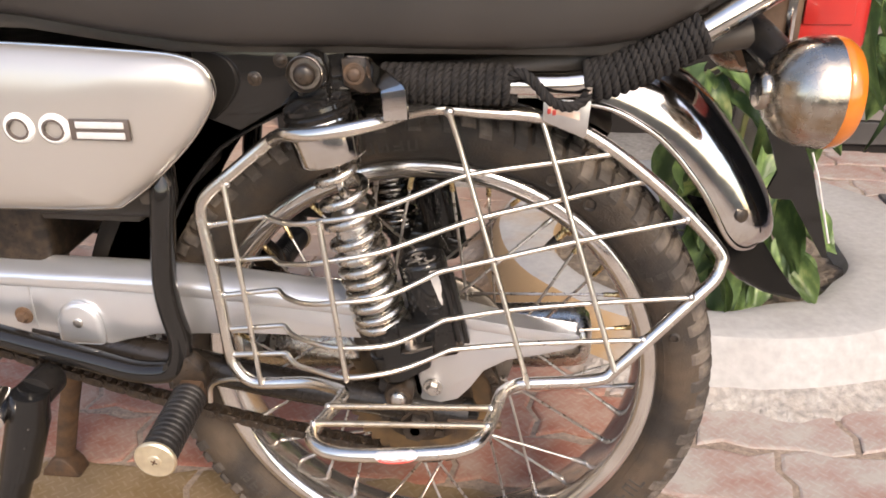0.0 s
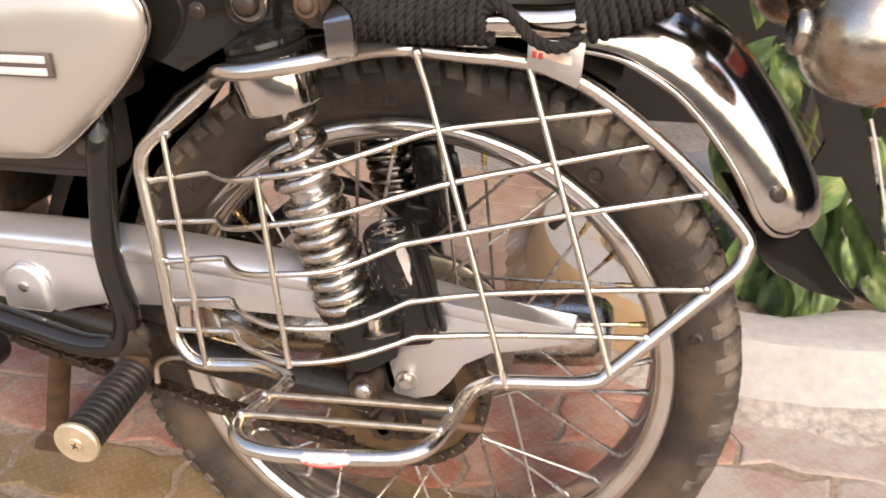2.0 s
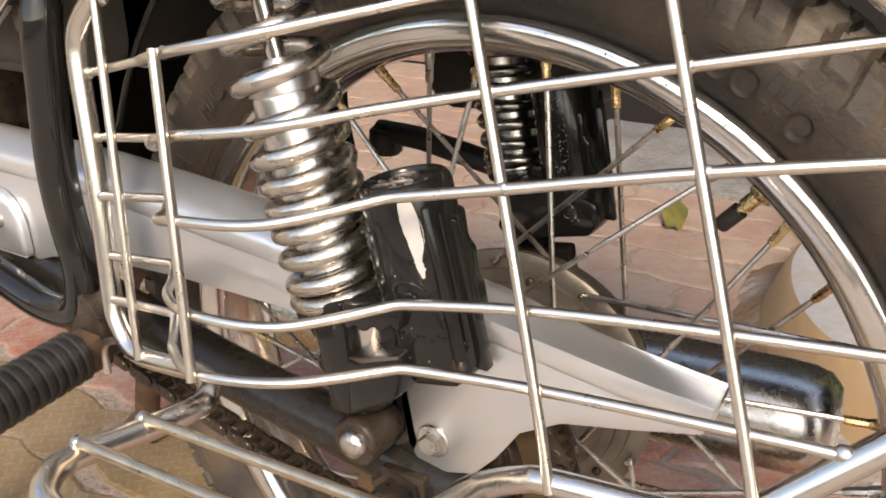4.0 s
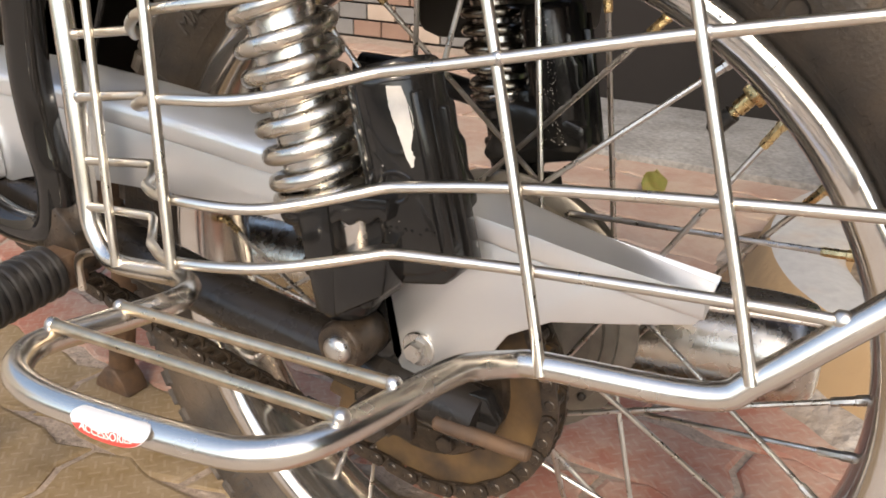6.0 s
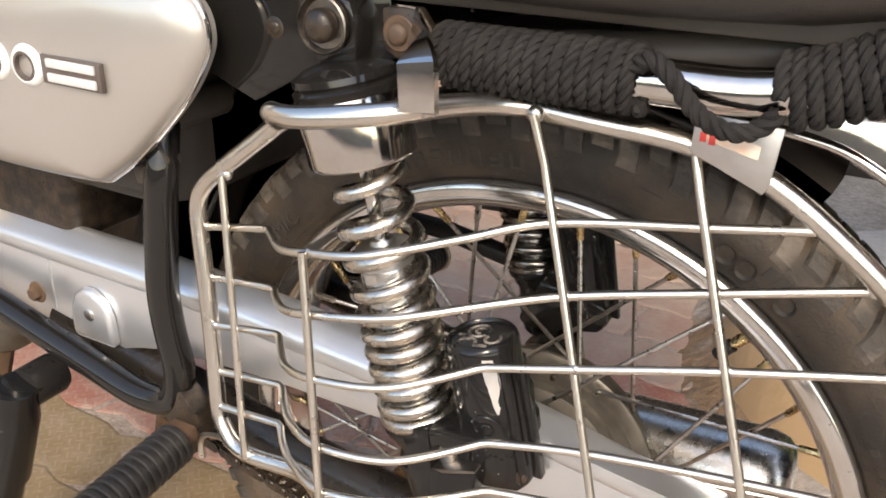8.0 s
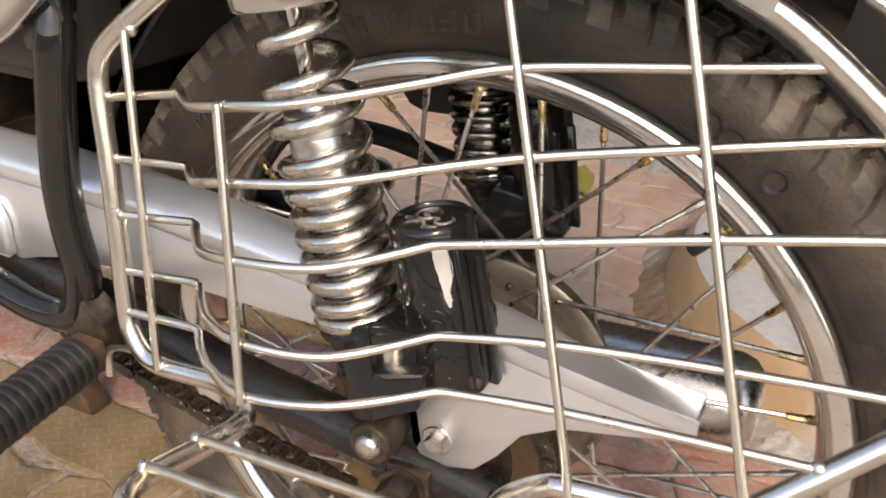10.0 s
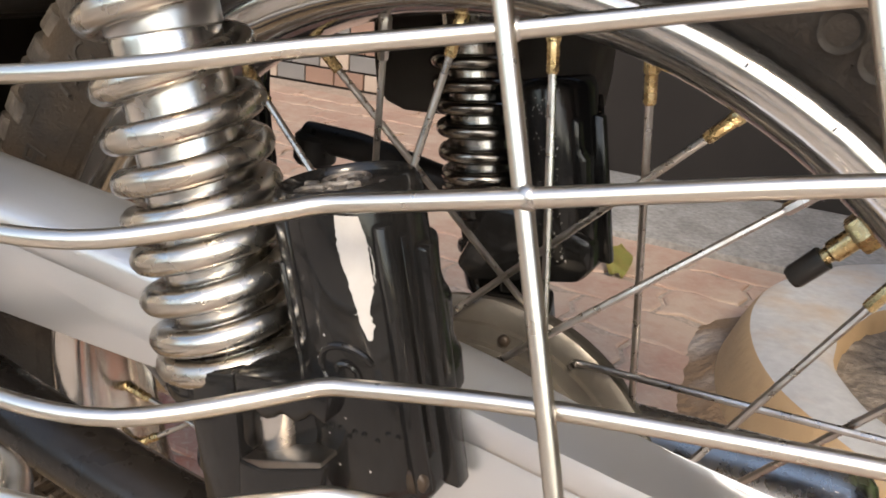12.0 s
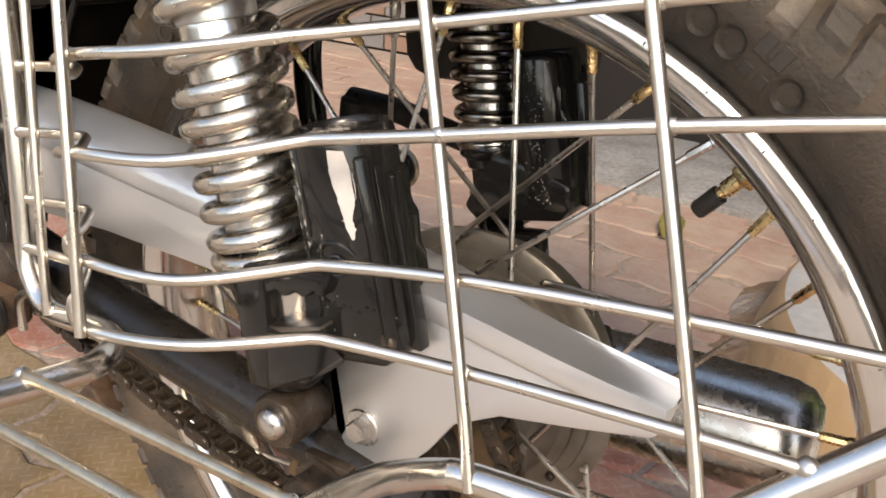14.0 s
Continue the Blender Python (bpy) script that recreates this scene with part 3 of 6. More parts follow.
for k in range(4):
    p = ring(25 + 90 * k, 0.043, -0.079)
    hexbolt(p, (0, -1, 0), 0.0062, 0.007, GREASE, sprocket, "sprocket_bolt")
axle = part("axle", rod((0, -0.135, 0.32), (0, 0.135, 0.32), 0.0075), RUST, bike, "grimy axle with nut")
part("axle_nut", lathe([(0, -0.135), (0.0125, -0.135), (0.0135, -0.133), (0.0135, -0.122), (0.017, -0.1215), (0.017, -0.119), (0, -0.119)], (0, 0, 0.32), (0, 1, 0.32), 6), GREASE, axle)
part("axle_nut", lathe([(0, 0.135), (0.0125, 0.135), (0.0135, 0.133), (0.0135, 0.122), (0.017, 0.1215), (0.017, 0.119), (0, 0.119)], (0, 0, 0.32), (0, 1, 0.32), 6), ZINC, axle)
# chain: round the sprocket and forward to the engine
R1, R2, CX, CZ = 0.079, 0.03, -0.52, 0.4
pts = []
dirv = Vector((CX, 0, CZ - 0.32))
base = math.atan2(dirv.z, dirv.x)
off = math.acos((R1 - R2) / dirv.length)
up_a, lo_a = base - off, base + off
n_arc = 40
for i in range(n_arc + 1):
    a = up_a - (2 * math.pi - 2 * off) * i / n_arc
    pts.append(Vector((R1 * math.cos(a), -0.0705, 0.32 + R1 * math.sin(a))))
e1 = Vector((CX + R2 * math.cos(lo_a), -0.0705, CZ + R2 * math.sin(lo_a)))
e0 = Vector((CX + R2 * math.cos(up_a), -0.0705, CZ + R2 * math.sin(up_a)))
last, first = pts[-1], pts[0]
low = [last.lerp(e1, i / 30) + Vector((0, 0, -0.014 * math.sin(math.pi * i / 30))) for i in range(1, 31)]
top = [e0.lerp(first, i / 30) for i in range(0, 30)]
loop = pts + low + top
dist = [0.0]
for a, b in zip(loop, loop[1:]):
    dist.append(dist[-1] + (b - a).length)


def along(s):
    for i in range(len(dist) - 1):
        if dist[i + 1] >= s:
            f = (s - dist[i]) / max(1e-9, dist[i + 1] - dist[i])
            return loop[i].lerp(loop[i + 1], f)
    return loop[-1]


chain = None
link_meshes = {}
s, i = 0.0, 0
while s < dist[-1] - 0.0127:
    a, b = along(s), along(s + 0.0127)
    key = i % 2
    if key not in link_meshes:
        bmk = bmesh.new()
        w = 0.0052 if key else 0.0072
        for sy in (-1, 1):
            ol = []
            for k in range(20):
                t = 2 * math.pi * k / 20
                x = math.cos(t) * 0.0058
                z = math.sin(t) * 0.0056 * (0.86 if abs(math.cos(t)) < 0.35 else 1.0)
                ol.append((x + (0.00635 if x > 0 else -0.00635), z))
            pb = plate(ol, sy * w - 0.0008, sy * w + 0.0008, 0)
            tmp = bpy.data.meshes.new("tmp")
            pb.to_mesh(tmp)
            pb.free()
            bmk.from_mesh(tmp)
            bpy.data.meshes.remove(tmp)
        for sx in (-1, 1):
            rod((sx * 0.00635, -w - 0.0014, 0), (sx * 0.00635, w + 0.0014, 0), 0.0038, 10, bmk)
        me = bpy.data.meshes.new("chain_link")
        bmk.to_mesh(me)
        bmk.free()
        me.materials.append(GREASE)
        link_meshes[key] = me
    d = b - a
    m = Matrix.Translation((a + b) / 2) @ Matrix.Rotation(-math.atan2(d.z, d.x), 4, "Y")
    if chain is None:
        chain = new("drive_chain", link_meshes[key])
        chain.parent = bike
        chain.matrix_basis = m
        tagged(chain, "greasy black drive chain")
        inv = m.inverted()
    else:
        ln = new("chain_link", link_meshes[key])
        ln.parent = chain
        ln.matrix_basis = inv @ m
    s += 0.0127
    i += 1

# swing arm, both sides
for sgn in (-1, 1):
    y = sgn * 0.1
    bm = tube(rounded([(-0.4, y * 0.95, 0.392), (-0.14, y, 0.344), (-0.04, y * 1.0, 0.333), (0.05, y * 1.0, 0.32)], 0.05), 0.0165, 18)
    arm = part("swing_arm", bm, DUSTY, bike, "dusty black swing arm tube")
    part("axle_plate", plate([(-0.03, 0.335), (0.055, 0.337), (0.062, 0.322), (0.055, 0.304), (-0.03, 0.306)], y - 0.006, y + 0.006), GLOSS, arm)
    if sgn < 0:
        part("chain_adjuster", rod((0.03, y * 1.16, 0.32), (0.085, y * 1.16, 0.32), 0.0042), RUST, arm, "rusty chain adjuster bolt")
    part("adjuster_plate", plate([(-0.012, 0.336), (0.016, 0.336), (0.018, 0.304), (-0.012, 0.304)], y * 1.16 - 0.0035, y * 1.16 + 0.0035), GREASE, arm)
    # bracket that carries the lower end of the damper
    part("damper_bracket", plate([(-0.035, 0.385), (0.0, 0.39), (0.008, 0.35), (-0.002, 0.325), (-0.045, 0.33)], y - 0.008, y + 0.012, 0.003), GLOSS, arm, "black damper bracket")
part("swing_arm_brace", tube([(-0.36, -0.1, 0.384), (-0.36, 0.1, 0.384)], 0.018, 16), DUSTY, bike)

# dampers, both sides
for sgn in (-1, 1):
    eye = Vector((-0.015, -0.1235, 0.3605)) if sgn < 0 else Vector((-0.034, 0.108, 0.364))
    lo = eye + Vector((0, 0.006, 0))
    hi = eye + Vector((-0.067, -0.0095 if sgn < 0 else 0.014, 0.3175))
    d = (hi - lo).normalized()
    L = (hi - lo).length
    out = Vector((0, sgn, 0))
    body = lathe([(0, 0.014), (0.014, 0.014), (0.017, 0.018), (0.018, 0.026), (0.0185, 0.046), (0.0172, 0.048), (0.0172, 0.06), (0.0195, 0.062), (0.0205, 0.068), (0.0235, 0.07), (0.0242, 0.072), (0.0242, 0.0765), (0.0225, 0.079), (0.0, 0.079)], lo, hi, 40)
    shock = part("shock_absorber", body, CAST, bike, "rear shock absorber with chrome spring and black reservoir")
    bm = lathe([(0.0, -0.014), (0.0125, -0.014), (0.014, -0.012), (0.014, 0.012), (0.0125, 0.014), (0, 0.014)], eye, eye + out, 28)
    part("lower_eye", bm, GREASE, shock)
    hexbolt(eye + out * 0.009, out, 0.0082, 0.0105, ZINC, shock, "lower_bolt", True, "domed steel bolt")
    part("damper_tube", lathe([(0.017, 0.076), (0.017, 0.182), (0.0165, 0.184), (0, 0.184)], lo, hi, 40), DAMPER, shock, "bright inner damper tube")
    part("dust_seal", lathe([(0.0165, 0.1835), (0.0174, 0.1842), (0.0174, 0.193), (0.0166, 0.1955), (0.008, 0.1965), (0.007, 0.1995), (0, 0.1995)], lo, hi, 40), SATIN, shock, "grey metal dust seal")
    part("piston_rod", lathe([(0.0047, 0.196), (0.0047, 0.254), (0, 0.254)], lo, hi, 20), CHROME, shock, "thin chrome piston rod")
    # spring: close turns below, open turns above
    turns = [0.0805, 0.0908, 0.1044, 0.1178, 0.1302, 0.1424, 0.1556, 0.171, 0.1915, 0.211, 0.2335, 0.2555]
    u = (out - d * out.dot(d)).normalized()
    v = d.cross(u) * sgn * -1
    pts = []
    for k in range(-14, 0):
        t = 2 * math.pi * k / 28
        pts.append(lo + d * (0.0805 + 0.0001 * k) + 0.0215 * (math.cos(t) * u + math.sin(t) * v))
    for i in range(len(turns) - 1):
        for k in range(28):
            f = k / 28
            a, b, c, e = turns[max(0, i - 1)], turns[i], turns[i + 1], turns[min(len(turns) - 1, i + 2)]
            h = 0.5 * (2 * b + (c - a) * f + (2 * a - 5 * b + 4 * c - e) * f * f + (3 * b - a - 3 * c + e) * f ** 3)
            t = 2 * math.pi * (i + f)
            wide = 0.0215 - 0.0034 * min(1, max(0, (h - 0.2) / 0.035))
            pts.append(lo + d * h + wide * (math.cos(t) * u + math.sin(t) * v))
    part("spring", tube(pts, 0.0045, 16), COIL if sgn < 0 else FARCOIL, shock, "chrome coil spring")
    part("spring_seat", lathe([(0.017, 0.0765), (0.0232, 0.0765), (0.0245, 0.0772), (0.0248, 0.0782), (0.0245, 0.0792), (0.023, 0.08), (0.017, 0.08)], lo, hi, 40, close=True), CHROME, shock, "chrome spring seat ring")
    part("top_cap", lathe([(0.0, 0.2505), (0.0288, 0.2505), (0.029, 0.2492), (0.0302, 0.2488), (0.0309, 0.2496), (0.0312, 0.2515), (0.0312, 0.2855), (0.0302, 0.288), (0, 0.288)], lo, hi, 40), CHROME, shock, "bright chrome spring cap")
    part("top_rubber", lathe([(0.024, 0.286), (0.0295, 0.286), (0.031, 0.2875), (0.031, 0.2915), (0.0285, 0.2935), (0.03, 0.2955), (0.0295, 0.299), (0.022, 0.303), (0.013, 0.3045), (0, 0.3045)], lo, hi, 40), GLOSS, shock, "black upper seat")
    shift_top = hi - Vector((-0.082, sgn * 0.138, 0.678))
    part("upper_eye", plate([(-0.0905, 0.655), (-0.0655, 0.658), (-0.0645, 0.68), (-0.0685, 0.6905), (-0.0785, 0.6955), (-0.0895, 0.692), (-0.0955, 0.682)], sgn * 0.122, sgn * 0.1425, 0.003), GLOSS, shock, m=Matrix.Translation(shift_top))
    p = hi + out * 0.007
    part("upper_washer", lathe([(0.0, 0.0), (0.0148, 0.0), (0.0156, 0.0012), (0.0156, 0.0042), (0.0148, 0.005), (0.0138, 0.003), (0.0128, 0.0012), (0, 0.001)], p, p + out, 32), WORNSTEEL, shock, "steel washer")
    hexbolt(p + out * 0.002, out, 0.0092, 0.009, GREASE, shock, "upper_nut", True, washer=False)
    # reservoir beside the damper
    shift = eye - Vector((-0.015, sgn * 0.1235, 0.3605))
    c0 = Vector((0.0262, sgn * 0.1135, 0.412)) + shift
    c1 = c0 + Vector((-0.0195, sgn * 0.004, 0.094))
    dd = (c1 - c0).normalized()

    def on_can(t, h, r):
        """A point on the reservoir: t round it from its outer side, h along it."""
        return c0 + dd * h + r * Vector((math.sin(t), sgn * math.cos(t), 0))

    can = part("reservoir", lathe([(0, 0.0), (0.021, 0.0), (0.0225, 0.003), (0.0225, 0.0895), (0.0218, 0.0925), (0.0205, 0.0945), (0.0195, 0.095), (0.0187, 0.0942), (0.0182, 0.0925), (0.0, 0.0922)], c0, c1, 48), CAST, shock, "black painted gas reservoir with scratched paint")
    # fluted side of the casing, with a stepped edge
    for t, wd, dep, h0, h1 in ((0.98, 0.006, 0.0035, 0.004, 0.088), (1.28, 0.005, 0.0022, 0.006, 0.084), (1.56, 0.0075, 0.005, 0.002, 0.08), (-0.35, 0.0022, 0.0012, 0.05, 0.088), (-0.72, 0.003, 0.0016, 0.004, 0.07)):
        a, b = on_can(t, h0, 0.0222), on_can(t, h1, 0.0222)
        nrm = Vector((math.sin(t), sgn * math.cos(t), 0))
        rot = Matrix((nrm.cross(dd), nrm, dd)).transposed().to_4x4()
        mid = (a + b) / 2
        part("casing_rib", box(mid.x, mid.y, mid.z, wd, dep * 2, (b - a).length, min(0.0012, dep * 0.45), m=rot), CAST, can)
    part("reservoir_fin", plate([(0.0335, 0.42), (0.0435, 0.415), (0.046, 0.424), (0.0445, 0.436), (0.0415, 0.452), (0.0385, 0.456), (0.0365, 0.47), (0.0325, 0.474), (0.03, 0.489), (0.024, 0.49)], sgn * 0.098, sgn * 0.1165, 0.003), CAST, can, m=Matrix.Translation(shift))
    part("reservoir_foot", plate([(-0.012, 0.44), (0.022, 0.437), (0.046, 0.43), (0.0485, 0.415), (0.0415, 0.4055), (0.012, 0.399), (-0.02, 0.392), (-0.03, 0.4)], sgn * 0.093, sgn * 0.127, 0.004), CAST, can, "black cast foot of the reservoir", m=Matrix.Translation(shift))
    part("bridge", plate([(-0.0095, 0.446), (0.006, 0.448), (0.012, 0.43), (0.004, 0.386), (-0.0065, 0.384)], sgn * 0.104, sgn * 0.134, 0.003), CAST, shock, m=Matrix.Translation(shift))
    # post of the casting, open in the middle, with a scalloped upper edge
    post = bmesh.new()
    for outl in ([(-0.032, 0.436), (-0.028, 0.4415), (-0.012, 0.446), (-0.0095, 0.418), (-0.0095, 0.384), (-0.0215, 0.383), (-0.0285, 0.42)],
                 [(-0.0125, 0.4465), (0.022, 0.4515), (0.0215, 0.4395), (0.0165, 0.4415), (0.0115, 0.4365), (0.006, 0.438), (0.0005, 0.4335), (-0.0045, 0.4355), (-0.0105, 0.432)],
                 [(-0.0105, 0.417), (-0.002, 0.4165), (0.021, 0.4255), (0.018, 0.402), (0.0115, 0.398), (-0.0105, 0.3835)]):
        bm = plate([(x, z) for x, z in outl], sgn * 0.118, sgn * 0.1455, 0.002)
        piece = bpy.data.meshes.new("piece")
        bm.to_mesh(piece)
        bm.free()
        post.from_mesh(piece)
    part("casting_post", post, CAST, shock, "black casting with an open window", m=Matrix.Translation(shift))
    part("window_ledge", plate([(-0.0105, 0.4165), (0.02, 0.4265), (0.02, 0.42), (-0.0105, 0.41)], sgn * 0.114, sgn * 0.1445, 0.001), WORNSTEEL, shock, "worn steel ledge", m=Matrix.Translation(shift))
    part("window_back", plate([(-0.012, 0.412), (0.022, 0.42), (0.022, 0.447), (-0.012, 0.441)], sgn * 0.112, sgn * 0.118, 0.001), WORNSTEEL, shock, m=Matrix.Translation(shift))
    q = Vector((-0.004, sgn * 0.131, 0.414)) + shift
    part("bare_lug", lathe([(0.0, 0.0), (0.0082, 0.0), (0.0086, 0.001), (0.0086, 0.028), (0, 0.028)], q, q + Vector((-0.003, 0, 0.028)), 28), DAMPER, shock, "bare metal lug")
    part("casting_collar", lathe([(0.017, 0.04), (0.0198, 0.041), (0.0205, 0.0435), (0.0198, 0.0465), (0.017, 0.0475)], lo, hi, 36, close=True), CAST, shock)
    hexbolt(Vector((0.0425, sgn * 0.127, 0.4195)) + shift, out, 0.0045, 0.003, GREASE, can, "foot_bolt", True, washer=False)
    # scroll moulded on the casing, edges worn bright
    sp = []
    for k in range(34):
        t = -0.5 + k * 0.27
        q = 0.0021 + 0.00088 * max(0, t)
        sp.append(on_can(0.2 - q * math.cos(t + 0.6) / 0.0225, 0.0425 + q * math.sin(t + 0.6), 0.0227))
    part("casing_scroll", tube(sp, 0.00105, 8), CAST, can, "worn scroll moulded on the casing")
    for k in range(13):
        p = on_can(-0.55 + k * 0.13 + 0.03 * math.sin(k * 5.1), 0.0225 + 0.0014 * math.sin(k * 2.2), 0.0224)
        bm = bmesh.new()
        bmesh.ops.create_icosphere(bm, subdivisions=1, radius=0.0011)
        bmesh.ops.translate(bm, vec=p, verts=bm.verts)
        part("casing_bead", bm, CAST, can)
    # relief on the flat top of the reservoir
    ux = Vector((1, 0, 0)) - dd * dd.x
    ux.normalize()
    uy = dd.cross(ux)
    topc = c0 + dd * 0.0925
    for cx, cy, rr, a0, a1 in ((-0.004, 0.006, 0.0068, 0, 330), (-0.003, 0.0065, 0.0032, 40, 300), (0.0085, -0.002, 0.0048, 150, 420), (-0.006, -0.0085, 0.0055, 10, 200)):
        pts = [topc + ux * (cx + rr * math.cos(radians(q))) + uy * (cy + rr * math.sin(radians(q))) for q in range(a0, a1, 12)]
        part("cap_relief", tube(pts, 0.00095, 8), SCUFFEDGE, can)
    for cx, cy, ln in ((-0.008, -0.004, 0.006), (0.004, -0.011, 0.009), (-0.0125, 0.0, 0.005)):
        p = topc + ux * cx + uy * cy
        part("cap_relief", box(p.x, p.y, p.z, ln, 0.002, 0.002, 0.0006, m=Matrix((ux, uy, dd)).transposed().to_4x4()), SCUFFEDGE, can)
    if sgn < 0:
        # bare patch where the paint has chipped
        bm = bmesh.new()
        rows = []
        for k in range(33):
            f = k / 4
            i = min(7, int(f))
            h = 0.0535 + 0.0365 * f / 8
            ws = (0.03, 0.1, 0.09, 0.15, 0.2, 0.24, 0.23, 0.2, 0.17)
            js = (0.02, 0.015, -0.01, 0.01, 0.03, 0.02, 0.0, -0.02, -0.03)
            w = ws[i] + (ws[i + 1] - ws[i]) * (f - i) + 0.02 * noise.noise(Vector((k * 0.9, 0, 0)))
            jig = js[i] + (js[i + 1] - js[i]) * (f - i) + 0.02 * noise.noise(Vector((k * 1.1, 7, 0)))
            mid = c0 + dd * h
            rows.append([bm.verts.new(mid + 0.02265 * Vector((math.sin(t), -math.cos(t), 0))) for t in [0.6 + jig + w * (q / 4 - 0.5) * 1.7 for q in range(5)]])
        for A, B in zip(rows, rows[1:]):
            for q in range(4):
                bm.faces.new((A[q], A[q + 1], B[q + 1], B[q]))
        part("chipped_patch", bm, SCUFF, can, "bare pale patch of chipped paint")
    # paint chips, thick on the far reservoir
    rc = random.Random(21)
    bm = bmesh.new()
    for k in range(16 if sgn < 0 else 240):
        t, h = (rc.uniform(-0.9, 1.1), rc.uniform(0.008, 0.09)) if sgn < 0 else (rc.gauss(2.75, 0.35), rc.uniform(0.004, 0.088))
        p = on_can(t, h, 0.02262)
        a, r0 = rc.uniform(0, 6), rc.choice((0.00016, 0.0002, 0.00026, 0.00034))
        tx = Vector((math.cos(t), sgn * -math.sin(t), 0))
        bm.faces.new([bm.verts.new(p + r0 * (math.cos(a + q * 1.257) * tx + 1.5 * math.sin(a + q * 1.257) * dd)) for q in range(5)])
    part("paint_chips", bm, SCUFF, can, "scattered chips in the paint")

# chain case
y0 = -0.108
outl = [(-0.6, 0.455), (-0.386, 0.4515), (-0.241, 0.449), (-0.1, 0.4385), (0.03, 0.4285), (0.07, 0.424), (0.11, 0.4185), (0.157, 0.4135), (0.1525, 0.4085), (0.122, 0.4), (0.088, 0.3915),
        (0.066, 0.378), (0.053, 0.358), (0.04, 0.343), (0.022, 0.3375), (0.006, 0.3385), (-0.001, 0.348), (-0.006, 0.378), (-0.012, 0.404), (-0.04, 0.409), (-0.17, 0.408), (-0.265, 0.402), (-0.3, 0.393), (-0.32, 0.386), (-0.37, 0.387), (-0.6, 0.397)]
bm = plate(outl, y0, y0 + 0.003, 0.0008)
case = part("chain_case", bm, SILVER, bike, "silver painted steel chain case")
# rounded upper half
bm = bmesh.new()
tops = spline([(-0.6, 1.0, 0.455), (-0.386, 1.0, 0.4515), (-0.241, 1.0, 0.449), (-0.1, 0.95, 0.4385), (0.03, 0.5, 0.4285), (0.07, 0.22, 0.424), (0.11, -0.05, 0.4185), (0.157, -0.4, 0.4135)], 6)
rows = []
for p in tops:
    rows.append([bm.verts.new((p.x, y0 - 0.0022 + qy, p.z + (qz if qz < 0.0106 else 0.0105 + (qz - 0.0105) * p.y))) for qy, qz in ((0.003, -0.0012), (0.0008, -0.0008), (0.0, 0.001), (0.0, 0.0075), (0.0006, 0.0105), (0.0024, 0.0128), (0.006, 0.0156), (0.0125, 0.0203), (0.019, 0.0244), (0.0225, 0.025), (0.0265, 0.0235), (0.027, 0.02), (0.027, 0.014))])
for A, B in zip(rows, rows[1:]):
    for q in range(12):
        bm.faces.new((A[q], A[q + 1], B[q + 1], B[q]))
bm.faces.new(rows[-1])
bmesh.ops.recalc_face_normals(bm, faces=bm.faces)
part("case_top", bm, SILVER, case, "rounded top of the chain case")
part("ridge", tube(spline([(-0.392, y0 - 0.0003, 0.404), (-0.392, y0 - 0.0003, 0.446), (-0.388, y0 - 0.0003, 0.451)], 6), 0.0012, 8), SILVER, case, "pressed ridge")
bm = plate([(-0.367, 0.389), (-0.366, 0.415), (-0.36, 0.429), (-0.348, 0.437), (-0.338, 0.437), (-0.326, 0.43), (-0.32, 0.417), (-0.318, 0.389)], y0 - 0.007, y0 + 0.001, 0.006, 4)
part("case_boss", bm, SILVER, case, "arched boss with a screw")
hexbolt((-0.343, y0 - 0.007, 0.4145), (0, -1, 0), 0.0052, 0.0018, ZINC, case, "case_screw", True, washer=False)
hexbolt((0.0155, y0, 0.3555), (0, -1, 0), 0.0062, 0.0068, ZINC, case, "case_bolt", label="zinc bolt with washer")
hexbolt((-0.395, y0 - 0.012, 0.424), (0, -1, 0), 0.006, 0.007, RUST, case, "case_bolt")

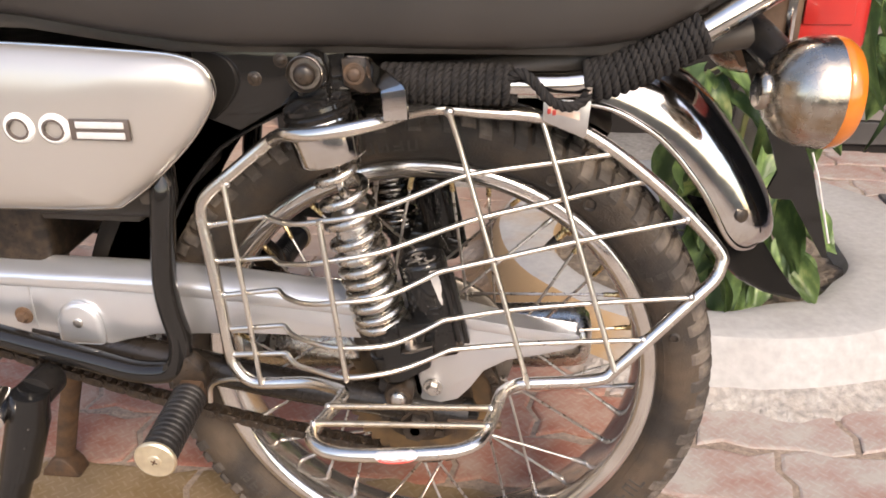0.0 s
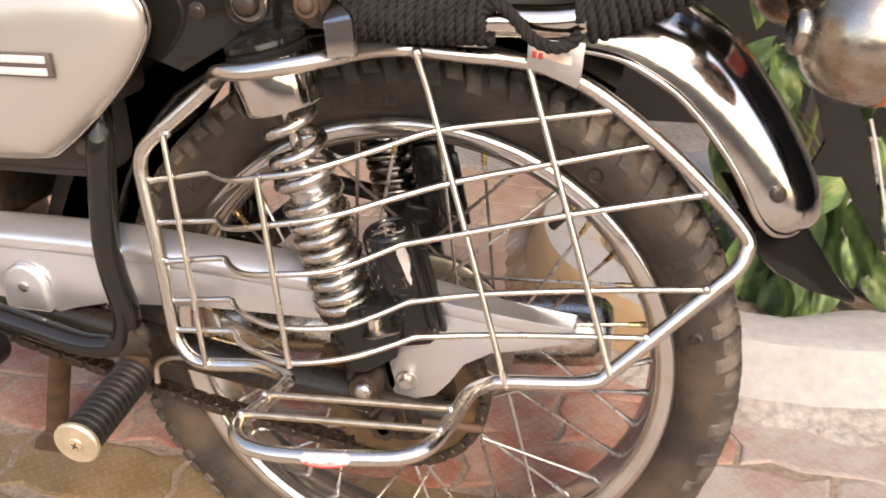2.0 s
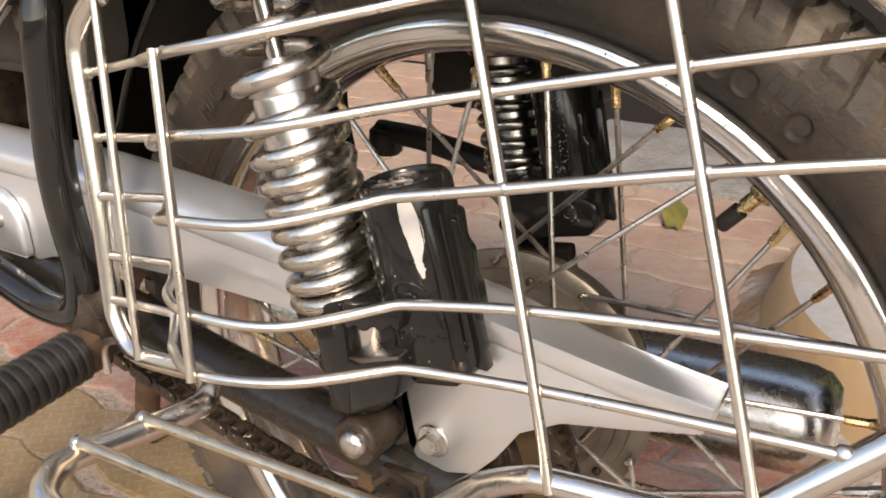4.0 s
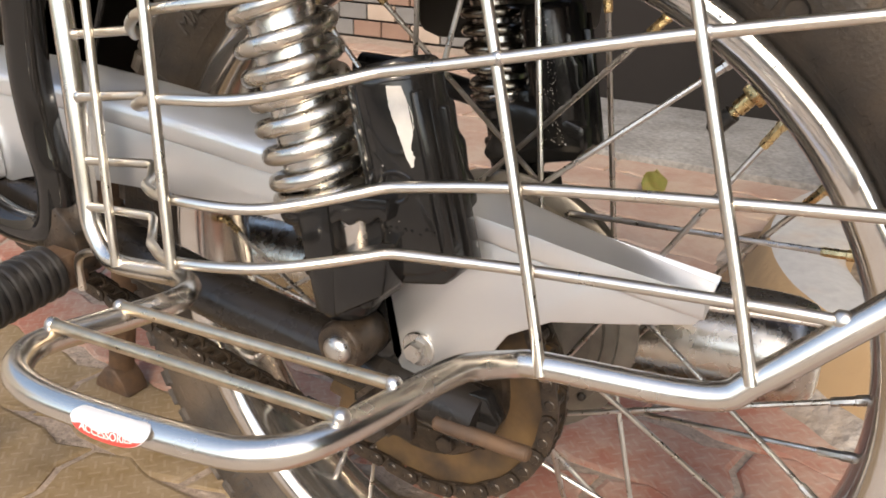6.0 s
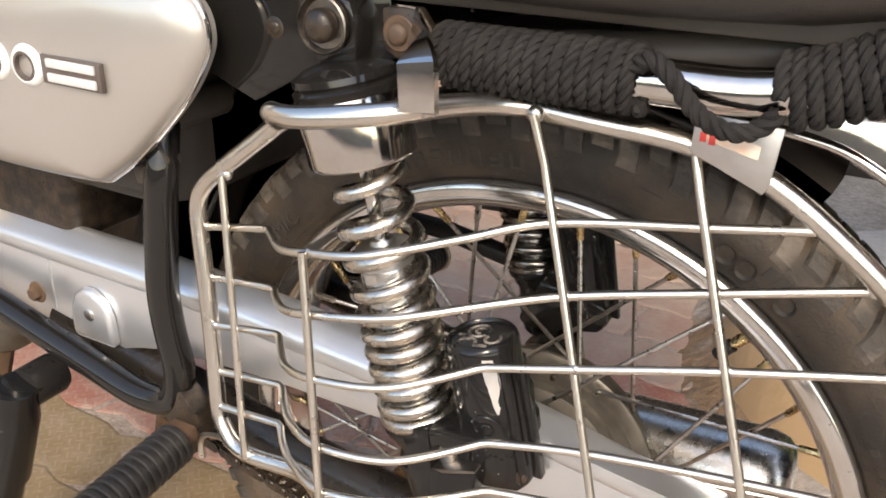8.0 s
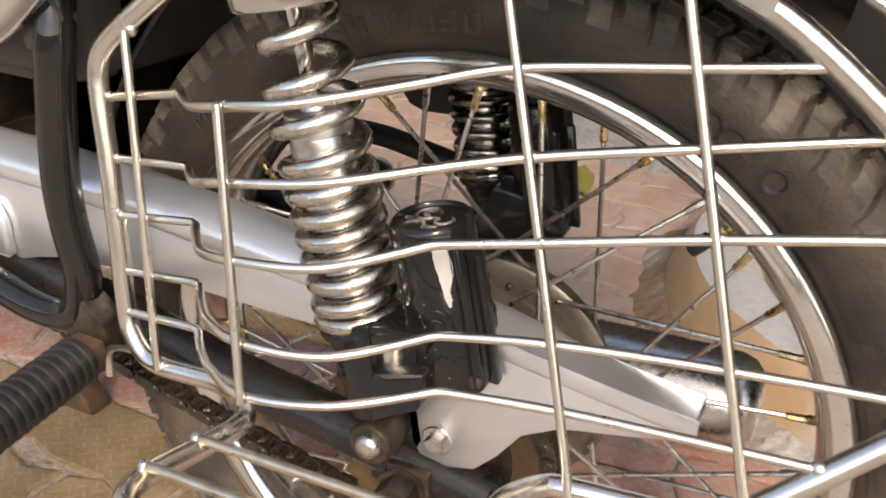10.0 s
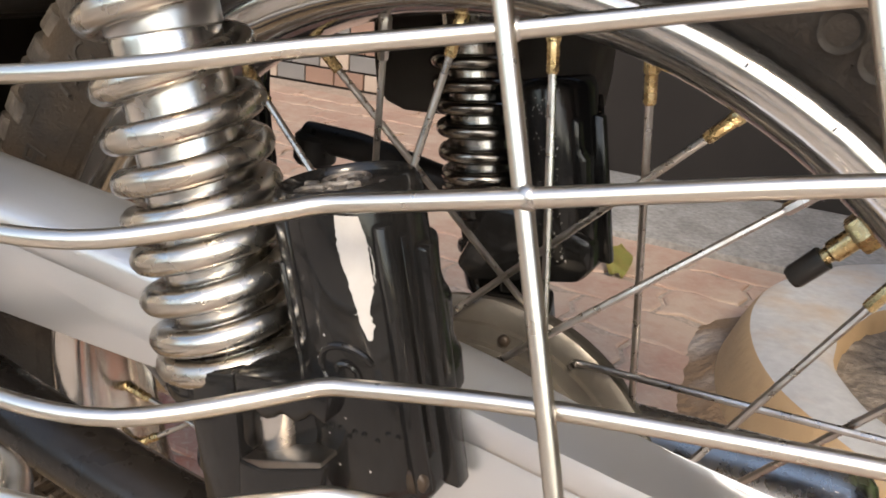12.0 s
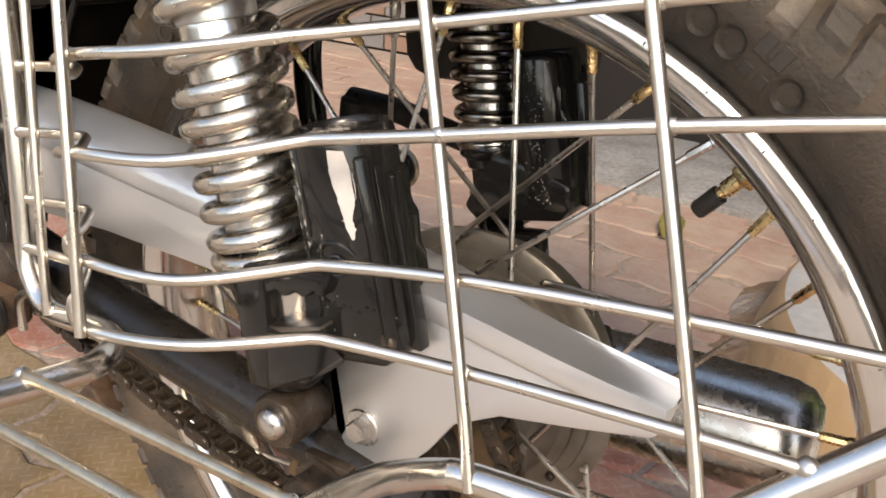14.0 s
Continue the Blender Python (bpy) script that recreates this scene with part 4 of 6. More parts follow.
# frame: rear loop and lower rails, both sides
for sgn in (-1, 1):
    y = sgn * 0.133
    pts = rounded([(-0.23, y * 0.9, 0.6), (-0.2235, y, 0.565), (-0.2285, y, 0.535), (-0.2325, y, 0.505), (-0.2365, y, 0.472), (-0.234, y, 0.44), (-0.2275, y, 0.412), (-0.236, y, 0.376), (-0.275, y, 0.371), (-0.36, y, 0.392), (-0.44, y, 0.412), (-0.62, y, 0.42)], 0.022, 6)
    loop_tube = part("frame_loop", tube(pts, 0.0116, 18), GLOSS, bike, "gloss black tubular frame loop")
    part("loop_lug", plate([(-0.252, 0.59), (-0.225, 0.6), (-0.214, 0.575), (-0.222, 0.553), (-0.244, 0.555)], y * 0.98 - 0.006, y * 0.98 + 0.008), MATT, loop_tube)
    hexbolt((-0.235, y * 1.03, 0.577), (0, sgn, 0), 0.0065, 0.008, GREASE, loop_tube, "lug_bolt")
    part("peg_bracket", plate([(-0.24, 0.394), (-0.222, 0.398), (-0.2075, 0.384), (-0.2045, 0.367), (-0.2105, 0.353), (-0.2295, 0.353), (-0.241, 0.37)], y - 0.0095, y + 0.0095, 0.0025), GREASE, loop_tube, "dirty foot peg bracket")
    # folding foot peg
    a, b = Vector((-0.2185, sgn * 0.148, 0.362)), Vector((-0.2164, sgn * 0.246, 0.3555))
    peg = part("foot_peg", lathe([(0, -0.016), (0.0085, -0.016), (0.0095, -0.012), (0.0095, 0.004), (0.014, 0.005), (0, 0.006)], a, b, 18), RUST, bike, "black rubber passenger foot peg with gold end cap")
    prof = [(0.012, 0.004)]
    for k in range(13):
        h = 0.006 + k * 0.00665
        prof += [(0.0155, h), (0.0167, h + 0.0008), (0.0171, h + 0.0026), (0.0167, h + 0.0046), (0.0155, h + 0.0056)]
    prof += [(0.0155, 0.093), (0.0, 0.0935)]
    part("peg_rubber", lathe(prof, a, b, 32), RUBBER, peg, "ribbed black rubber sleeve")
    part("peg_cap", lathe([(0.0, 0.092), (0.0178, 0.092), (0.0192, 0.0935), (0.0192, 0.096), (0.0178, 0.0976), (0.006, 0.0976), (0.0055, 0.0965), (0, 0.0965)], a, b, 36), GOLD, peg, "yellow zinc end cap")
    part("peg_screw", lathe([(0, 0.0962), (0.006, 0.0962), (0.0066, 0.0972), (0.0058, 0.0986), (0.003, 0.0992), (0, 0.0993)], a, b, 20), GOLD, peg)
    slot = a + (b - a).normalized() * 0.0992
    for q in (0.5, 2.07):
        part("screw_slot", box(slot.x, slot.y, slot.z, 0.0062, 0.0008, 0.0013, 0, m=Euler((0, q, 0)).to_matrix().to_4x4()), RUST, peg)
    part("peg_fork", plate([(-0.231, 0.372), (-0.2085, 0.372), (-0.207, 0.352), (-0.212, 0.347), (-0.2265, 0.347), (-0.2325, 0.354)], sgn * 0.136, sgn * 0.158, 0.002), RUST, peg, "rusty fork of the peg")
    # upper rail beneath the seat
    part("seat_rail", tube(rounded([(-0.6, sgn * 0.1, 0.67), (-0.2, sgn * 0.105, 0.664), (0.05, sgn * 0.1, 0.668), (0.28, sgn * 0.085, 0.705)], 0.08), 0.0125, 14), MATT, bike, "black seat rail")
    part("rail_gusset", plate([(-0.185, 0.7), (-0.055, 0.7), (-0.05, 0.66), (-0.1, 0.65), (-0.15, 0.622), (-0.185, 0.635)], sgn * 0.1185, sgn * 0.1205, 0.0008), GLOSS, bike, "black frame gusset plate")
hexbolt((-0.108, -0.1205, 0.684), (0, -1, 0), 0.004, 0.002, GREASE, bike, "gusset_screw", True)
hexbolt((-0.132, -0.1205, 0.668), (0, -1, 0), 0.004, 0.002, GREASE, bike, "gusset_screw", True)
part("cross_tube", tube([(-0.23, -0.13, 0.6), (-0.23, 0.13, 0.6)], 0.012, 14), MATT, bike)

# inner mudguard behind the tyre's front and top, deeper in front
bm = bmesh.new()
rows = []
lip = {-1: [], 1: []}
for k in range(33):
    ang = 171 - k * 3.5
    deep = 0.036 * min(1, max(0, (ang - 103) / 12))
    edge = 0.3285 - 0.0009 * min(24, max(0, ang - 126))
    rows.append([bm.verts.new(ring(ang, r, yy)) for r, yy in ((edge, -0.064), (0.338 + deep * 0.55, -0.064), (0.344 + deep * 0.95, -0.052), (0.347 + deep, 0.0), (0.344 + deep * 0.95, 0.052), (0.338 + deep * 0.55, 0.064), (edge, 0.064))])
    for sgn in (-1, 1):
        lip[sgn].append(ring(ang, edge, sgn * 0.0645))
for A, B in zip(rows, rows[1:]):
    for q in range(6):
        bm.faces.new((A[q], A[q + 1], B[q + 1], B[q]))
bmesh.ops.solidify(bm, geom=bm.faces, thickness=0.002)
bmesh.ops.recalc_face_normals(bm, faces=bm.faces)
inner = part("inner_mudguard", bm, MATT, bike, "dusty black inner mudguard")
for sgn in (-1, 1):
    part("rolled_lip", tube(lip[sgn], 0.0022, 10), GLOSS, inner, "rolled lip")

# chrome rear mudguard
bm = bmesh.new()
rows = []
path = spline([(0.05, 0, 0.682), (0.11, 0, 0.684), (0.165, 0, 0.679), (0.2, 0, 0.669), (0.24, 0, 0.646), (0.264, 0, 0.625), (0.284, 0, 0.602), (0.304, 0, 0.575), (0.324, 0, 0.541), (0.337, 0, 0.512), (0.343, 0, 0.495)], 6)
sec = [(-0.0575, -0.046)]
for k in range(12):
    t = math.pi / 2 * k / 11
    sec.append((-0.06 * math.cos(t) ** 0.92, -0.0455 + 0.0555 * math.sin(t) ** 0.92))
sec = sec + [(-yy, hh) for yy, hh in sec[-2::-1]]
nP = len(path)
for i, p in enumerate(path):
    d = (path[min(nP - 1, i + 1)] - path[max(0, i - 1)]).normalized()
    nrm = Vector((-d.z, 0, d.x))
    end = max(0.0, (i - (nP - 13)) / 12)
    f = math.sqrt(max(0.03, 1 - end ** 2.6 * 0.93))
    rows.append([bm.verts.new(p + Vector((0, yy * f, 0)) + nrm * hh * (1 - 0.7 * end * end)) for yy, hh in sec])
for A, B in zip(rows, rows[1:]):
    for q in range(len(sec) - 1):
        bm.faces.new((A[q], A[q + 1], B[q + 1], B[q]))
bmesh.ops.recalc_face_normals(bm, faces=bm.faces)
bmesh.ops.solidify(bm, geom=bm.faces, thickness=0.0014)
guard = part("rear_mudguard", bm, CHROME, bike, "chrome rear mudguard with rolled rim")
both = []
for sgn in (-1, 1):
    rimline = []
    for i, p in enumerate(path):
        d = (path[min(nP - 1, i + 1)] - path[max(0, i - 1)]).normalized()
        nrm = Vector((-d.z, 0, d.x))
        end = max(0.0, (i - (nP - 13)) / 12)
        f = math.sqrt(max(0.03, 1 - end ** 2.6 * 0.93))
        rimline.append(p + Vector((0, sgn * 0.06 * f, 0)) - nrm * 0.0445 * (1 - 0.7 * end * end))
    both.append(rimline)
    hexbolt(Vector((0.3025, sgn * 0.0565, 0.531)), (0.35, sgn, 0.15), 0.0066, 0.0025, GREASE, guard, "mudguard_bolt", True, washer=False)
tip = both[0][-1].lerp(both[1][-1], 0.5) + Vector((0.002, 0, -0.007))
part("rolled_rim", tube(both[0] + [both[0][-1].lerp(tip, 0.6), tip, both[1][-1].lerp(tip, 0.6)] + both[1][::-1], 0.0032, 10), CHROME, guard)
# black mud flap under the chrome guard
bm = bmesh.new()
rows = []
for (rx, rz), (ex, ez), w in (((0.312, 0.516), (0.272, 0.515), 0.047), ((0.33, 0.499), (0.284, 0.497), 0.045), ((0.346, 0.48), (0.296, 0.478), 0.04), ((0.362, 0.456), (0.316, 0.457), 0.033), ((0.377, 0.435), (0.345, 0.438), 0.022), ((0.388, 0.423), (0.378, 0.424), 0.008), ((0.39, 0.419), (0.3885, 0.4195), 0.002)):
    rows.append([bm.verts.new((rx + (ex - rx) * abs(q) ** 1.4, w * q, rz + (ez - rz) * abs(q) ** 1.4 - 0.004 * abs(q))) for q in (-1, -0.7, -0.35, -0.12, 0.12, 0.35, 0.7, 1)])
for A, B in zip(rows, rows[1:]):
    for q in range(7):
        bm.faces.new((A[q], A[q + 1], B[q + 1], B[q]))
bmesh.ops.recalc_face_normals(bm, faces=bm.faces)
bmesh.ops.solidify(bm, geom=bm.faces, thickness=0.004)
part("mud_flap", bm, GLOSS, bike, "glossy black tapered mud flap")
# carrier of the number plate and lamps
part("plate_carrier", plate([(0.28, 0.69), (0.3, 0.69), (0.33, 0.63), (0.35, 0.598), (0.362, 0.573), (0.389, 0.488), (0.3835, 0.489), (0.346, 0.5465), (0.328, 0.547), (0.3235, 0.555), (0.33, 0.574), (0.3215, 0.597), (0.3, 0.645)], -0.052, -0.047, 0), GLOSS, bike, "black steel number plate carrier")
part("plate_edge", tube([(0.3585, -0.0495, 0.592), (0.3665, -0.0495, 0.571), (0.388, -0.0495, 0.503)], 0.0011, 8), STICKER, bike, "white plate edge")
part("lamp_bracket", plate([(0.255, 0.715), (0.3, 0.74), (0.335, 0.74), (0.33, 0.69), (0.31, 0.672), (0.285, 0.668)], -0.05, -0.04, 0.002), RUST, bike, "rust-speckled chrome lamp bracket")
# tail lamp
tail = part("tail_lamp", box(0.352, 0.0, 0.717, 0.07, 0.1, 0.078, 0.012, segs=3), REDLENS, bike, "red plastic tail lamp")
part("lamp_rim", box(0.32, 0.0, 0.717, 0.01, 0.106, 0.086, 0.004), CHROME, tail)
part("lens_step", box(0.351, -0.0505, 0.728, 0.042, 0.004, 0.044, 0.002), REDLENS, tail)
# indicators
for sgn in (-1, 1):
    c = Vector((0.323, sgn * 0.13, 0.668))
    stalk = part("indicator", tube(rounded([(0.284, sgn * 0.05, 0.706), (0.29, sgn * 0.085, 0.7), (0.308, sgn * 0.118, 0.682)], 0.02), 0.0145, 18, radii=None), RUBBER, bike, "round chrome indicator with amber lens on black rubber stalk")
    ax = Vector((0.97, sgn * -0.12, -0.05)).normalized()
    ball = [(0.0, -0.041)]
    for k in range(1, 13):
        t = math.pi / 2 * k / 12
        ball.append((0.0435 * math.sin(t), -0.041 * math.cos(t)))
    ball += [(0.0445, 0.004), (0.0445, 0.008), (0.0425, 0.009), (0.0, 0.009)]
    part("lamp_shell", lathe(ball, c, c + ax, 40), PATINA, stalk, "chrome bowl")
    part("lamp_collar", lathe([(0.0, -0.045), (0.013, -0.045), (0.0152, -0.043), (0.0158, -0.04), (0.014, -0.036), (0, -0.035)], c, c + ax, 32), PATINA, stalk)
    lens = [(0.0, 0.0085), (0.0435, 0.0085), (0.0445, 0.0105), (0.0435, 0.018), (0.04, 0.0235), (0.026, 0.027), (0.0, 0.0285)]
    part("lamp_lens", lathe(lens, c, c + ax, 40), AMBER, stalk, "amber lens")

# seat
bm = bmesh.new()
rows = []
for x, zb, w, h in ((-0.7, 0.735, 0.12, 0.07), (-0.45, 0.728, 0.135, 0.075), (-0.328, 0.72, 0.14, 0.08), (-0.237, 0.706, 0.143, 0.095), (-0.145, 0.697, 0.145, 0.105), (-0.05, 0.698, 0.145, 0.108), (0.05, 0.697, 0.145, 0.11), (0.123, 0.699, 0.144, 0.112), (0.187, 0.706, 0.14, 0.11), (0.225, 0.723, 0.132, 0.1), (0.26, 0.745, 0.115, 0.085), (0.285, 0.77, 0.085, 0.05)):
    rows.append([bm.verts.new((x, w * sy, zb + h * q)) for sy, q in ((-0.88, 0.0), (-0.97, 0.05), (-1.0, 0.16), (-1.01, 0.4), (-1.0, 0.7), (-0.93, 0.9), (-0.7, 1.0), (0, 1.04), (0.7, 1.0), (0.93, 0.9), (1.0, 0.7), (1.01, 0.4), (1.0, 0.16), (0.97, 0.05), (0.88, 0.0))])
for A, B in zip(rows, rows[1:]):
    n = len(A)
    for q in range(n):
        bm.faces.new((A[q], A[(q + 1) % n], B[(q + 1) % n], B[q]))
bm.faces.new(rows[0])
bm.faces.new(rows[-1])
bmesh.ops.recalc_face_normals(bm, faces=bm.faces)
bmesh.ops.subdivide_edges(bm, edges=bm.edges[:], cuts=1, use_grid_fill=True, smooth=0.6)
seat = part("seat", bm, VINYL, bike, "dark brown-black vinyl dual seat")
part("seat_base", plate([(-0.62, 0.712), (-0.328, 0.708), (-0.2, 0.69), (0.17, 0.692), (0.23, 0.716), (0.23, 0.727), (0.16, 0.705), (-0.2, 0.703), (-0.328, 0.724), (-0.62, 0.73)], -0.122, 0.122, 0.002), MATT, seat)

# side panels
for sgn in (-1, 1):
    outl = smooth2d([(-0.62, 0.705), (-0.45, 0.703), (-0.327, 0.7), (-0.234, 0.6955), (-0.19, 0.692), (-0.168, 0.683), (-0.1605, 0.667), (-0.164, 0.65), (-0.183, 0.622), (-0.218, 0.587), (-0.25, 0.562), (-0.272, 0.5545), (-0.362, 0.552), (-0.62, 0.552)], 5)
    bm = bmesh.new()
    cx, cz = -0.4, 0.63
    levels = [(1.0, 0.0), (1.0, 0.006), (0.992, 0.0105), (0.965, 0.0155), (0.9, 0.0205), (0.75, 0.0245), (0.45, 0.0275)]
    rows = []
    for f, h in levels:
        rows.append([bm.verts.new((cx + (x - cx) * f, sgn * (0.138 + h), cz + (z - cz) * f)) for x, z in outl])
    n = len(outl)
    for A, B in zip(rows, rows[1:]):
        for q in range(n):
            bm.faces.new((A[q], A[(q + 1) % n], B[(q + 1) % n], B[q]))
    bm.faces.new(rows[-1])
    bm.faces.new(rows[0][::-1])
    bmesh.ops.recalc_face_normals(bm, faces=bm.faces)
    panel = part("side_panel", bm, PANEL, bike, "silver side panel with a raised number badge")
    part("panel_rim", tube([Vector((x, sgn * 0.1445, z)) for x, z in outl], 0.0016, 8, True), CHROME, panel, "thin bright rim")
    yb = sgn * 0.1655
    for k, xx in enumerate((-0.3256, -0.2942)):
        bm = bmesh.new()
        sweep(bm, [Vector((xx + math.cos(t) * 0.0116, yb, 0.6335 + math.sin(t) * 0.011)) for t in [2 * math.pi * q / 40 for q in range(40)]], 0.0038, 10, True, flat=0.6)
        part("badge_ring", bm, WHITEINK, panel, "white raised figure")
        bm = bmesh.new()
        sweep(bm, [Vector((xx + math.cos(t) * 0.0116, yb + sgn * -0.0012, 0.6335 + math.sin(t) * 0.011)) for t in [2 * math.pi * q / 40 for q in range(40)]], 0.0058, 10, True, flat=0.4)
        part("badge_outline", bm, DARKINK, panel)
    part("badge_bar", box(-0.3535, yb, 0.6335, 0.006, 0.004, 0.022, 0.001), WHITEINK, panel)
    part("badge_tail", box(-0.2545, yb - sgn * 0.0008, 0.6335, 0.052, 0.004, 0.0182, 0.001), DARKINK, panel, "dark badge tail")
    for q in (0.0045, -0.0045):
        part("badge_stripe", box(-0.2533, yb + sgn * 0.001, 0.6335 + q, 0.042, 0.0036, 0.0056, 0.0008), STICKER, panel, "pale badge stripe")

# engine and air box mass in front
part("air_box", box(-0.42, 0.0, 0.6, 0.36, 0.2, 0.16, 0.02, segs=3), MATT, bike, "black air box")
part("battery_tray", box(-0.33, -0.03, 0.54, 0.12, 0.12, 0.05, 0.006), MATT, bike)
part("battery_box", box(-0.52, -0.01, 0.515, 0.3, 0.17, 0.11, 0.012, segs=3), GREASE, bike, "grimy dark battery box")
part("gear_case", box(-0.6, 0.0, 0.42, 0.26, 0.24, 0.2, 0.03, segs=3), ALLOY, bike, "grimy alloy gear case")
part("tool_box", plate([(-0.147, 0.645), (0, 0.645), (0, 0.505), (-0.002, 0.483), (-0.062, 0.474), (-0.117, 0.471), (-0.13, 0.475), (-0.138, 0.485), (-0.141, 0.505)], 0.13, 0.17, 0.004, 3), MATT, bike, "black box on the far side")
part("brake_rod", tube(rounded([(-0.19, 0.134, 0.443), (-0.15, 0.134, 0.442), (-0.05, 0.134, 0.425)], 0.01), 0.0095, 14), RUBBER, bike, "black linkage arm")
part("brake_knob", lathe([(0, -0.012), (0.012, -0.012), (0.0145, -0.009), (0.0145, 0.006), (0.012, 0.009), (0, 0.01)], (-0.1835, 0.134, 0.437), (-0.182, 0.134, 0.452), 20), RUBBER, bike)
# silencer on the far side
path = [Vector(p) for p in ((-0.55, 0.15, 0.225), (-0.3, 0.152, 0.24), (0.05, 0.155, 0.262), (0.15, 0.155, 0.269), (0.17, 0.155, 0.27), (0.182, 0.155, 0.271), (0.189, 0.155, 0.2715), (0.191, 0.155, 0.2715))]
part("silencer", tube(path, 0.03, 40, radii=[0.034, 0.042, 0.043, 0.042, 0.041, 0.037, 0.028, 0.012]), COIL, bike, "chrome silencer with rounded end")
# stands
for sgn in (-1, 1):
    part("stand_leg", tube([(-0.5, sgn * 0.1, 0.33), (-0.528, sgn * 0.135, 0.175), (-0.553, sgn * 0.14, 0.096), (-0.574, sgn * 0.142, 0.02)], 0.015, 10, flat=0.75), RUST, bike, "rusty centre stand leg")
    part("stand_foot", plate([(-0.606, 0.0), (-0.545, 0.0), (-0.552, 0.018), (-0.566, 0.034), (-0.582, 0.034), (-0.6, 0.014)], sgn * 0.14 - 0.016, sgn * 0.14 + 0.018, 0.004), RUST, bike)
part("side_stand", tube([(-0.37, -0.165, 0.37), (-0.38, -0.17, 0.34), (-0.404, -0.176, 0.27), (-0.45, -0.186, 0.15)], 0.0165, 14, flat=0.8), CAST, bike, "chipped black side stand, folded")
part("stand_cover", tube([(-0.372, -0.172, 0.368), (-0.378, -0.174, 0.34), (-0.4, -0.178, 0.275)], 0.0205, 18, radii=[0.0175, 0.0205, 0.0195]), CAST, bike, "chipped black cover tube")
part("stand_pivot", lathe([(0, -0.02), (0.0155, -0.02), (0.0175, -0.016), (0.0175, 0.012), (0, 0.014)], (-0.374, -0.15, 0.36), (-0.374, -0.19, 0.36), 24), RUBBER, bike, "greasy stand pivot")
part("gear_pedal", tube([(-0.402, -0.165, 0.36), (-0.398, -0.2, 0.352)], 0.011, 14), CHROME, bike, "knurled chrome pedal end")

# grab rail
pts = rounded([(-0.02, -0.122, 0.667), (0.06, -0.127, 0.6685), (0.15, -0.124, 0.669), (0.205, -0.12, 0.693), (0.27, -0.115, 0.733), (0.34, -0.1, 0.775), (0.36, 0.0, 0.79), (0.34, 0.1, 0.775), (0.27, 0.115, 0.733), (0.205, 0.12, 0.693), (0.15, 0.124, 0.669), (-0.02, 0.122, 0.667)], 0.03, 6)
part("grab_rail", tube(pts, 0.0112, 20), CHROME, bike, "chrome tubular grab rail")
part("rail_clamp", plate([(-0.055, 0.688), (-0.032, 0.69), (-0.02, 0.674), (-0.024, 0.66), (-0.04, 0.659), (-0.054, 0.666)], -0.128, -0.121, 0.002), GREASE, bike, "grimy rail clamp")
hexbolt((-0.044, -0.128, 0.6755), (0, -1, 0), 0.006, 0.005, RUST, bike, "clamp_bolt", True)


# ---- leg guard ----
def guard_y(x, z):
    """Depth of the guard's main surface."""
    q = z - 0.5
    return -0.1506 + 0.0255 * x + 0.174 * q + 0.3197 * x * x + 0.3491 * x * q


def on_guard(pts):
    return [Vector((x, guard_y(x, z), z)) for x, z in pts]


front = on_guard([(-0.1193, 0.6180), (-0.1625, 0.5833), (-0.1805, 0.5677), (-0.1874, 0.5556), (-0.1873, 0.5391), (-0.1813, 0.4979), (-0.1757, 0.4543), (-0.1708, 0.4126), (-0.1656, 0.3991), (-0.1549, 0.3891), (-0.1393, 0.3871), (-0.0970, 0.3927)])
tray = [Vector(p) for p in ((-0.07385, -0.1773, 0.3982), (-0.05726, -0.1939, 0.4053), (-0.05324, -0.2059, 0.4068), (-0.05928, -0.2304, 0.4073), (-0.06603, -0.2603, 0.4093), (-0.06029, -0.2759, 0.4098), (-0.0462, -0.2845, 0.4098), (-0.01851, -0.2862, 0.4098),
                            (0.03938, -0.2805, 0.4119), (0.05952, -0.2752, 0.413), (0.0721, -0.2642, 0.4145), (0.07935, -0.2393, 0.414), (0.0852, -0.1983, 0.4105), (0.08874, -0.1824, 0.4065))]
rear = on_guard([(0.09731, 0.4015), (0.1104, 0.404), (0.1708, 0.4076), (0.1874, 0.4177), (0.2115, 0.4398), (0.2501, 0.476), (0.2692, 0.4936), (0.2754, 0.5066), (0.2731, 0.5207), (0.2378, 0.5578), (0.1964, 0.5933), (0.151, 0.6244), (0.1112, 0.6384), (0.0613, 0.6433), (0.02605, 0.6463)])
top = [Vector(p) for p in ((0.003889, -0.147, 0.6493), (-0.01424, -0.1749, 0.6492), (-0.03437, -0.1863, 0.6467), (-0.06355, -0.1896, 0.6421), (-0.08469, -0.1835, 0.6391), (-0.09977, -0.1664, 0.6335), (-0.1128, -0.1464, 0.6225))]
loop_path = spline(front + tray + rear + top, 5, True)
lg = part("leg_guard", tube(loop_path, 0.0058, 16, True), GUARD_TUBE, bike, "chrome wire leg guard with a foot tray")
